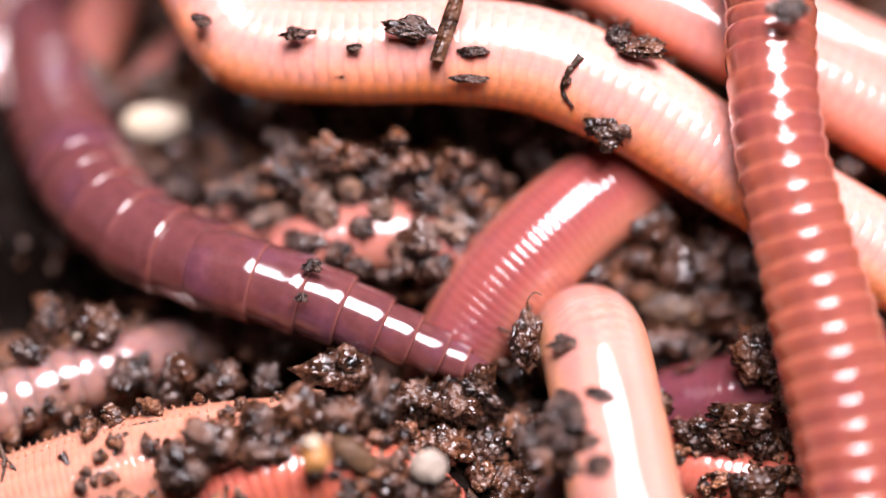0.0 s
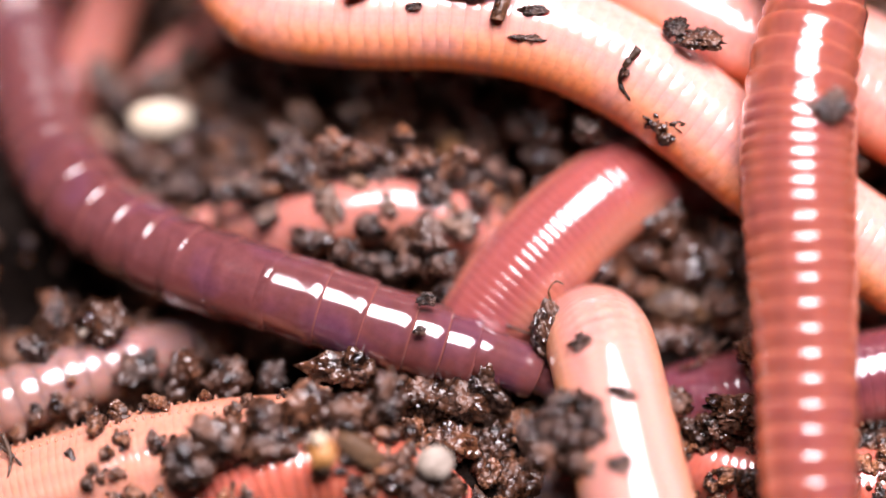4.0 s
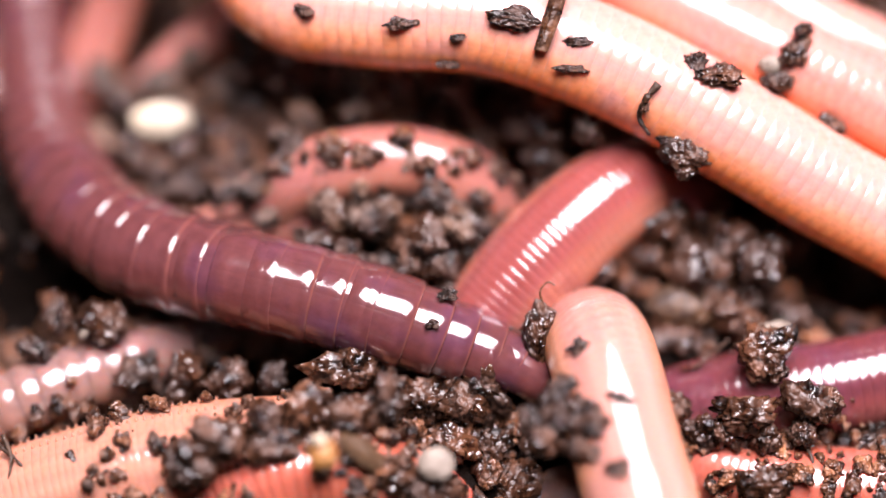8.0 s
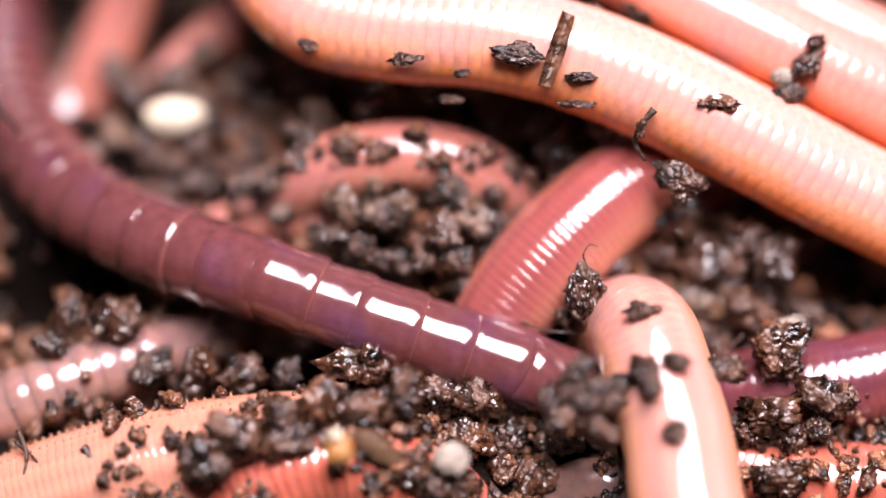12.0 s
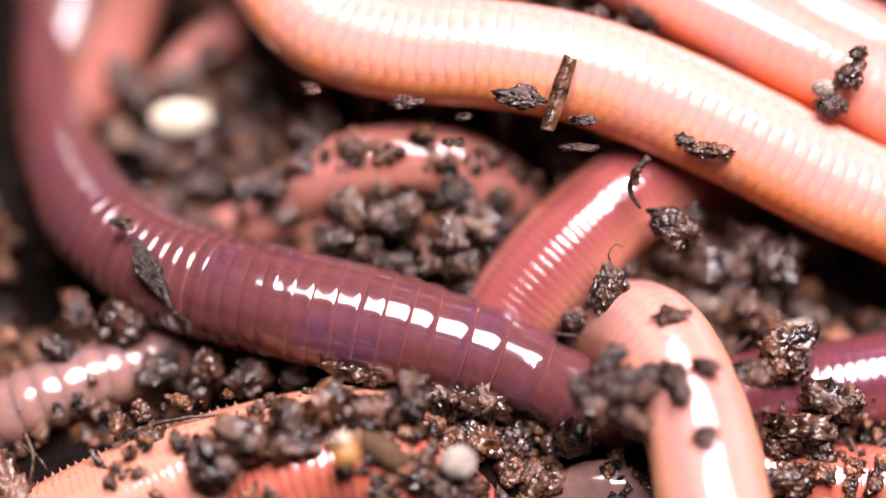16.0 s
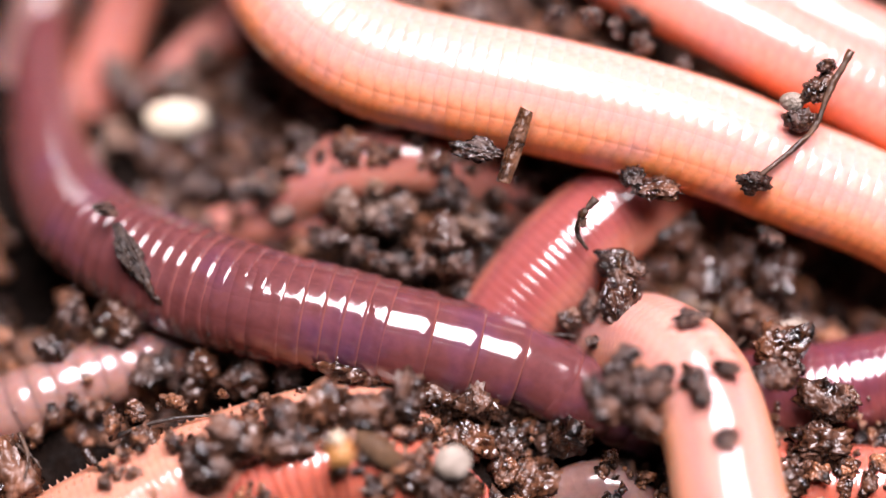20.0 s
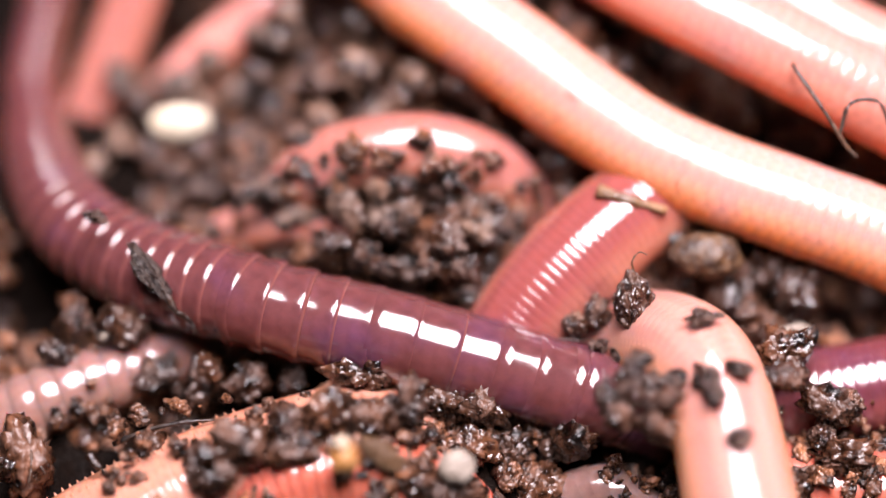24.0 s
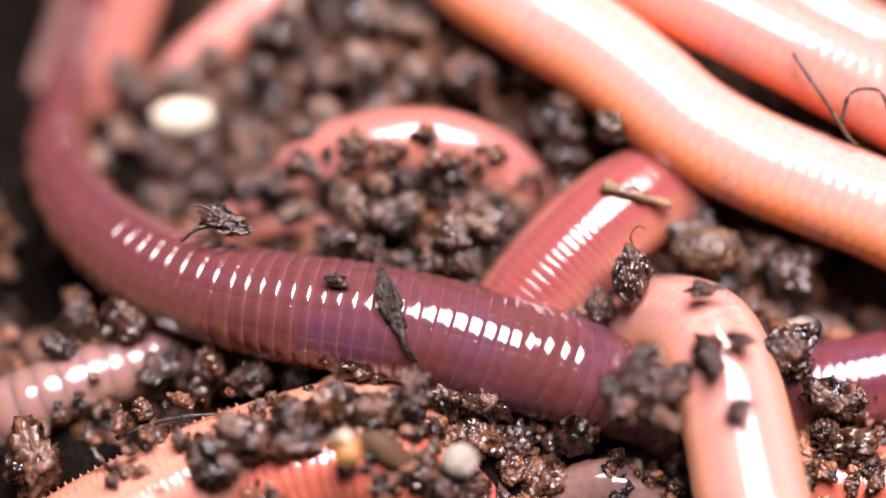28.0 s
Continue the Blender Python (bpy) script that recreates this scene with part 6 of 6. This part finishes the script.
def worm_moves():
    bristles()
    MOVES.append((middle, [(t, Matrix.Translation(Vector((x, y, z)) * MM)) for t, x, y, z in mid_way]))
    MOVES.append((arch, [(t, Matrix.Translation(UP * b * MM)) for t, b in ((0, -5.0), (3.5, -4.4), (5.5, -1.2), (21.5, -1.2), (23.5, -0.45), (28, -0.45))]))
    MOVES.append((edge, [(t, Matrix.Translation((RIGHT * a + UP * b) * MM)) for t, a, b in ((0, -0.5, -2), (8, 0, -2), (10, 1.5, -2.2), (12.5, 4.4, -2.6), (15, 2.0, -3.4), (20, -0.8, -4.6), (21.5, -0.8, -4.6), (23.5, -6.5, -4.0), (26, -6.0, -4.0), (27, -1.0, -4.0), (28, 1.2, -4.4))]))
    pivot = Matrix.Translation(Vector((-9, -9, 0)) * MM)
    MOVES.append((peach, [(t, pivot @ Matrix.Rotation(radians(a), 4, "Z") @ pivot.inverted()) for t, a in ((0, 1.5), (8, 0), (12.5, 1), (14.5, 4), (17, 12), (20, 13), (24, 14), (28, 14))]))
    places_on("soil_crumb", finger_riders, finger_way, "small dark crumb stuck to the pale bent worm", "soil crumb", "crumbs on the bent worm")
    places_on("soil_crumb", pale_riders, [(t, x, y + 0.47 * d, z - 0.88 * d) for t, x, y, z in stick_way for d in [max(0.0, t - 17.0) * 1.7]], "small dark crumb stuck to the thick pale worm", "soil crumb", "crumbs on the thick pale worm", seed=4)
    places_on("soil_clod", pale_clods, clod_way, "round wet clod stuck to the thick pale worm", "soil clod", "crumbs on the thick pale worm", 0.9, 6)
    rng = random.Random(8)
    carried([clod(x, y, z, r * 0.82, rng) for x, y, z, r in heap_clods], heap_way)
    carried([clod(x, y, z, r * 1.1, rng) for x, y, z, r in right_clods], right_way)
    carried([clod(x, y, z, r * 1.05, rng) for x, y, z, r in slip_clods], [(0, 0, 0, 0), (21.5, 0, 0, 0), (23.5, -0.6, -1.2, -2.6), (28, -0.6, -1.2, -2.6)])
    carried([clod(x, y, z, r * 1.12, rng) for x, y, z, r in clump_place], clump_way)
    carried([clod(x, y, z, r * 1.1, rng) for x, y, z, r in gap_clods], [(t, x, y, z - (5 if t > 22 else 0)) for t, x, y, z in gap_way])
    c = clod(0, 0, 0, 2.2, rng)
    travel(c, corner_clod_way)
    c = clod(0, 0, 0, 1.0, rng)
    travel(c, perch_way)
    for dx, dy, r in ((-0.75, -1.5, 0.78), (0.5, 1.2, 0.5)):
        off = RIGHT * dx + UP * dy
        travel(clod(0, 0, 0, r, rng), [(t, x + off.x, y + off.y, z + off.z) for t, x, y, z in perch_way])
    off = RIGHT * -1.15 + UP * -0.55 - BACK * 0.3
    g = new("grain", lump_mesh("grain", 63, ASH, 3, 0.2))
    g.matrix_world = Matrix.Diagonal((0.6 * MM, 0.55 * MM, 0.55 * MM, 1))
    travel(tagged(g, "pale grey grain between dark clods", "grain"), [(t, x + off.x, y + off.y, z + off.z) for t, x, y, z in perch_way])
    off = RIGHT * -2.5 + UP * -3.0 + BACK * 0.2
    travel(clod(0, 0, 0, 0.62, rng, 1.5), [(t, x + off.x, y + off.y, z + off.z) for t, x, y, z in twig_way])


worm_moves()


def grains():
    what = [("pebble", CREAM, "smooth cream-coloured oval pebble among dark crumbs", "pebble"),
            ("grain", AMBER, "amber translucent grain lying on the crumbs", "grain"),
            ("grain", CREAM, "small shiny cream grain on an amber one", "grain"),
            ("pebble", ASH, "grey-white pebble half sunk in soil", "pebble"),
            ("pebble", ASH, "pale grey chip beside a wet clod", "pebble"),
            ("grain", AMBER, "amber grain in the shade of crumbs", "grain"),
            ("straw_scrap", AMBER, "orange scrap of straw beside the pink worm", "straw"),
            ("straw_scrap", STRAW, "tan scrap of straw beside the pink worm", "straw"),
            ("grain", ASH, "tiny pale grain on the soil", "grain"),
            ("straw_scrap", STRAW, "pinkish tan flake lying on crumbs", "straw")]
    for k, ((x, y, z, a, b), (name, mat, label, cat)) in enumerate(zip(pebble_places, what)):
        ob = new(name, lump_mesh(name, 40 + k, mat, 3, 0.28))
        ob.matrix_world = Matrix.Translation((x * MM, y * MM, z * MM)) @ facing(6 * k) @ Matrix.Diagonal((a * MM, b * MM, min(a, b) * MM, 1))
        tagged(ob, label, cat)


grains()


def plank(length, width, thick, seed):
    """A splintered sliver of wood, long in y, with ragged ends."""
    rng = random.Random(seed)
    bm = bmesh.new()
    n, m = 16, 6
    rows = []
    jag = [rng.uniform(-0.12, 0.12) for _ in range(m)]
    for i in range(n + 1):
        v = i / n * 2 - 1
        row = []
        for side in (1, -1):
            for j in range(m) if side > 0 else range(m - 1, -1, -1):
                u = j / (m - 1) * 2 - 1
                groove = 0.25 * math.sin(j * 2.4 + seed) + rng.uniform(-0.08, 0.08)
                row.append(bm.verts.new(((u * width * (1 - 0.18 * v * v) + rng.uniform(-0.02, 0.02)) * MM, (v * length * (1 + jag[j] * abs(v) ** 6)) * MM,
                                         side * thick * (0.8 + groove) * MM)))
        rows.append(row)
    k = 2 * m
    for a, b in zip(rows, rows[1:]):
        for j in range(k):
            bm.faces.new((a[j], a[(j + 1) % k], b[(j + 1) % k], b[j]))
    bm.faces.new(rows[0][::-1]), bm.faces.new(rows[-1])
    return bm


def plant_bits():
    nut = new("seed", lump_mesh("seed", 77, HUSK, 4, 0.22))
    nut.matrix_world = Matrix.Translation((12.2 * MM, -0.7 * MM, 3.9 * MM)) @ facing(-4) @ Matrix.Diagonal((1.6 * MM, 1.4 * MM, 1.4 * MM, 1))
    rider(tagged(nut, "brown wrinkled oval seed lying among clods", "seed"), [(0, 0, -1.5, -3), (21.5, 0, -1.5, -3), (23.5, 0, 0, 0), (28, 0, 0, 0)])
    x, y, z, a, b = stick_place[0]
    ob = loose("wood_splinter", plank(a, b, 0.36, 2), BARK, "splintered brown wood sliver lying across the pale worm", "wood splinter")
    ob.matrix_world = Matrix.Translation((x * MM, y * MM, z * MM)) @ facing(-18)
    rider(ob, stick_way)
    x, y, z, a, b = bark_place[0]
    ob = new("bark_chip", lump_mesh("bark_chip", 71, CLOD, 4, 0.5, 16))
    ob.matrix_world = Matrix.Translation((x * MM, y * MM, z * MM)) @ facing(-14) @ Matrix.Diagonal((a * 1.1 * MM, b * MM, 0.5 * MM, 1))
    tagged(ob, "dark brown wet chip of bark on the pale worm", "bark chip")
    rider(ob, stick_way)
    looks = [("twig", TWIG, 0.13, None), ("straw_stalk", BARK, 0.12, None), ("root_hair", TWIG, 0.11, clump_way), ("twig", TWIG, 0.13, None), ("twig", TWIG, 0.12, None),
             ("straw_stalk", BARK, 0.22, None), ("twig", TWIG, 0.2, clod_way), ("twig", TWIG, 0.08, None), ("twig", BARK, 0.1, None), ("straw_stalk", BARK, 0.12, None)]
    words = {"twig": "thin dark brown bent twig", "straw_stalk": "short brown stalk of straw lying on soil", "root_hair": "thin black curving root fibre"}
    for k, (pts, (name, mat, r, way)) in enumerate(zip(twigs, looks)):
        ob = loose(name, shaft(pts, r, 7, 0.45, k), mat, words[name], name.replace("_", " "))
        if way:
            rider(ob, way)
    # spindle-shaped scrap and ball that ride on the purple worm
    root = empty("leaf_scrap")
    body = part("blade", lump_mesh("blade", 81, SCRAP, 4, 0.4, 26), SCRAP, root)
    body.matrix_world = Matrix.Diagonal((0.54 * MM, 1.8 * MM, 0.5 * MM, 1))
    part("stem", shaft([(0, -1.5, 0.1), (-0.15, -2.4, 0.0), (0.1, -3.2, -0.3), (-0.1, -3.9, -0.6)], 0.2, 7, 0.4, 4), BARK, root)
    tagged(root, "grey-brown spindle-shaped leaf scrap with a thin stem", "leaf scrap")
    root.matrix_world = facing(30)
    travel(root, spindle_way, [(0, 0), (23, 0), (25, 14), (26, 10), (28, -10)])
    ball = new("soil_crumb", CLODS[4])
    ball.matrix_world = facing(0) @ Matrix.Diagonal((0.72 * MM, 0.66 * MM, 0.6 * MM, 1))
    travel(tagged(ball, "small round dark crumb stuck to the purple worm", "soil crumb", "crumbs on the purple worm"), ball_way)
    for way, size in ((crumb_way, 0.5), (speck_way, 0.34)):
        ob = new("soil_crumb", CLODS[2])
        ob.matrix_world = facing(0) @ Matrix.Diagonal((size * MM, size * 0.8 * MM, size * 0.6 * MM, 1))
        travel(tagged(ob, "small dark crumb stuck to the purple worm", "soil crumb", "crumbs on the purple worm"), way)
    flake = empty("leaf_flake")
    part("blade", lump_mesh("blade", 88, CLOD, 4, 1.2, 6), CLOD, flake).matrix_world = Matrix.Diagonal((1.6 * MM, 0.95 * MM, 0.7 * MM, 1))
    part("stalk", shaft([(-0.6, -0.1, 0.2), (-1.4, -0.5, 0.3), (-2.0, -1.2, 0.2)], 0.13, 6, 0.5, 31), TWIG, flake, "thin crooked stalk")
    part("stalk", shaft([(-0.4, 0.3, 0.2), (-1.2, 0.7, 0.3), (-2.1, 0.6, 0.2)], 0.11, 6, 0.5, 32), TWIG, flake, "thin crooked stalk")
    tagged(flake, "crumpled dark leaf flake riding on the purple worm", "leaf flake")
    flake.matrix_world = facing(-10)
    travel(flake, leaf_way)
    bm = lump(91, 4, 0.5, 1)
    for v in bm.verts:      # drawn out to a point at either end, the lower one longer
        k = max(0.0, 1 - abs(v.co.y) ** 2.2 * (0.75 if v.co.y < 0 else 0.5))
        v.co.x *= k
        v.co.z *= k
        v.co.y *= 1.15 if v.co.y < 0 else 0.95
    seed = empty("seed_husk")
    part("husk", bm, CLOD, seed).matrix_world = Matrix.Diagonal((1.05 * MM, 1.75 * MM, 0.9 * MM, 1))
    part("awn", shaft([(0.1, 1.4, 0.1), (0.0, 1.9, 0.3), (0.35, 2.35, 0.4), (0.75, 2.2, 0.4)], 0.06, 6, 0.5, 33), STRAW, seed, "fine tan curved awn")
    tagged(seed, "rough dark pointed husk beside the bent pale worm", "seed husk")
    seed.matrix_world = facing(2)
    travel(seed, seed_way)
    c = new("soil_crumb", CLODS[6])
    c.matrix_world = facing(0) @ Matrix.Diagonal((1.0 * MM, 0.9 * MM, 0.6 * MM, 1))
    travel(tagged(c, "wet crumb stuck to the orange-red worm", "soil crumb"), red_clod_way)
    tw = loose("twig", shaft([(2.2, 3.4, 0.4), (1.2, 1.6, 0.3), (0.2, -0.6, 0.2), (-2.4, -2.8, 0.2)], 0.2, 7, 0.6, 12), TWIG, "bent dark twig lying across the pale worm", "twig")
    tw.matrix_world = facing(0)
    travel(tw, twig_way)
    hair = loose("root_hair", shaft([(-2.0, 2.4, 0), (-0.6, 0.2, 0.5), (0.6, -1.6, 0.2), (1.2, -2.2, 0)], 0.12, 6, 0.8, 13), TWIG, "thin black root fibre across a pink worm", "root hair")
    hair.matrix_world = facing(0)
    travel(hair, hair_way)
    hair = loose("root_hair", shaft([(0.3, -1.2, 0.2), (0.8, 0.4, 0.5), (2.2, 0.5, 0.4), (2.8, -0.8, 0.1)], 0.11, 6, 0.8, 14), TWIG, "thin black root fibre curled into a loop", "root hair")
    hair.matrix_world = facing(0)
    travel(hair, hair_way)
    br = loose("straw_stalk", shaft([(-1.8, 0.5, 0.1), (-0.5, 0.1, 0.2), (1.7, -0.5, 0)], 0.3, 8, 0.8, 15), STRAW, "tan hollow stalk bridging the pink worm", "straw stalk")
    br.matrix_world = facing(0)
    travel(br, bridge_way)


plant_bits()


def motions():
    for ob, rows in MOVES:
        walk(ob, rows)


motions()
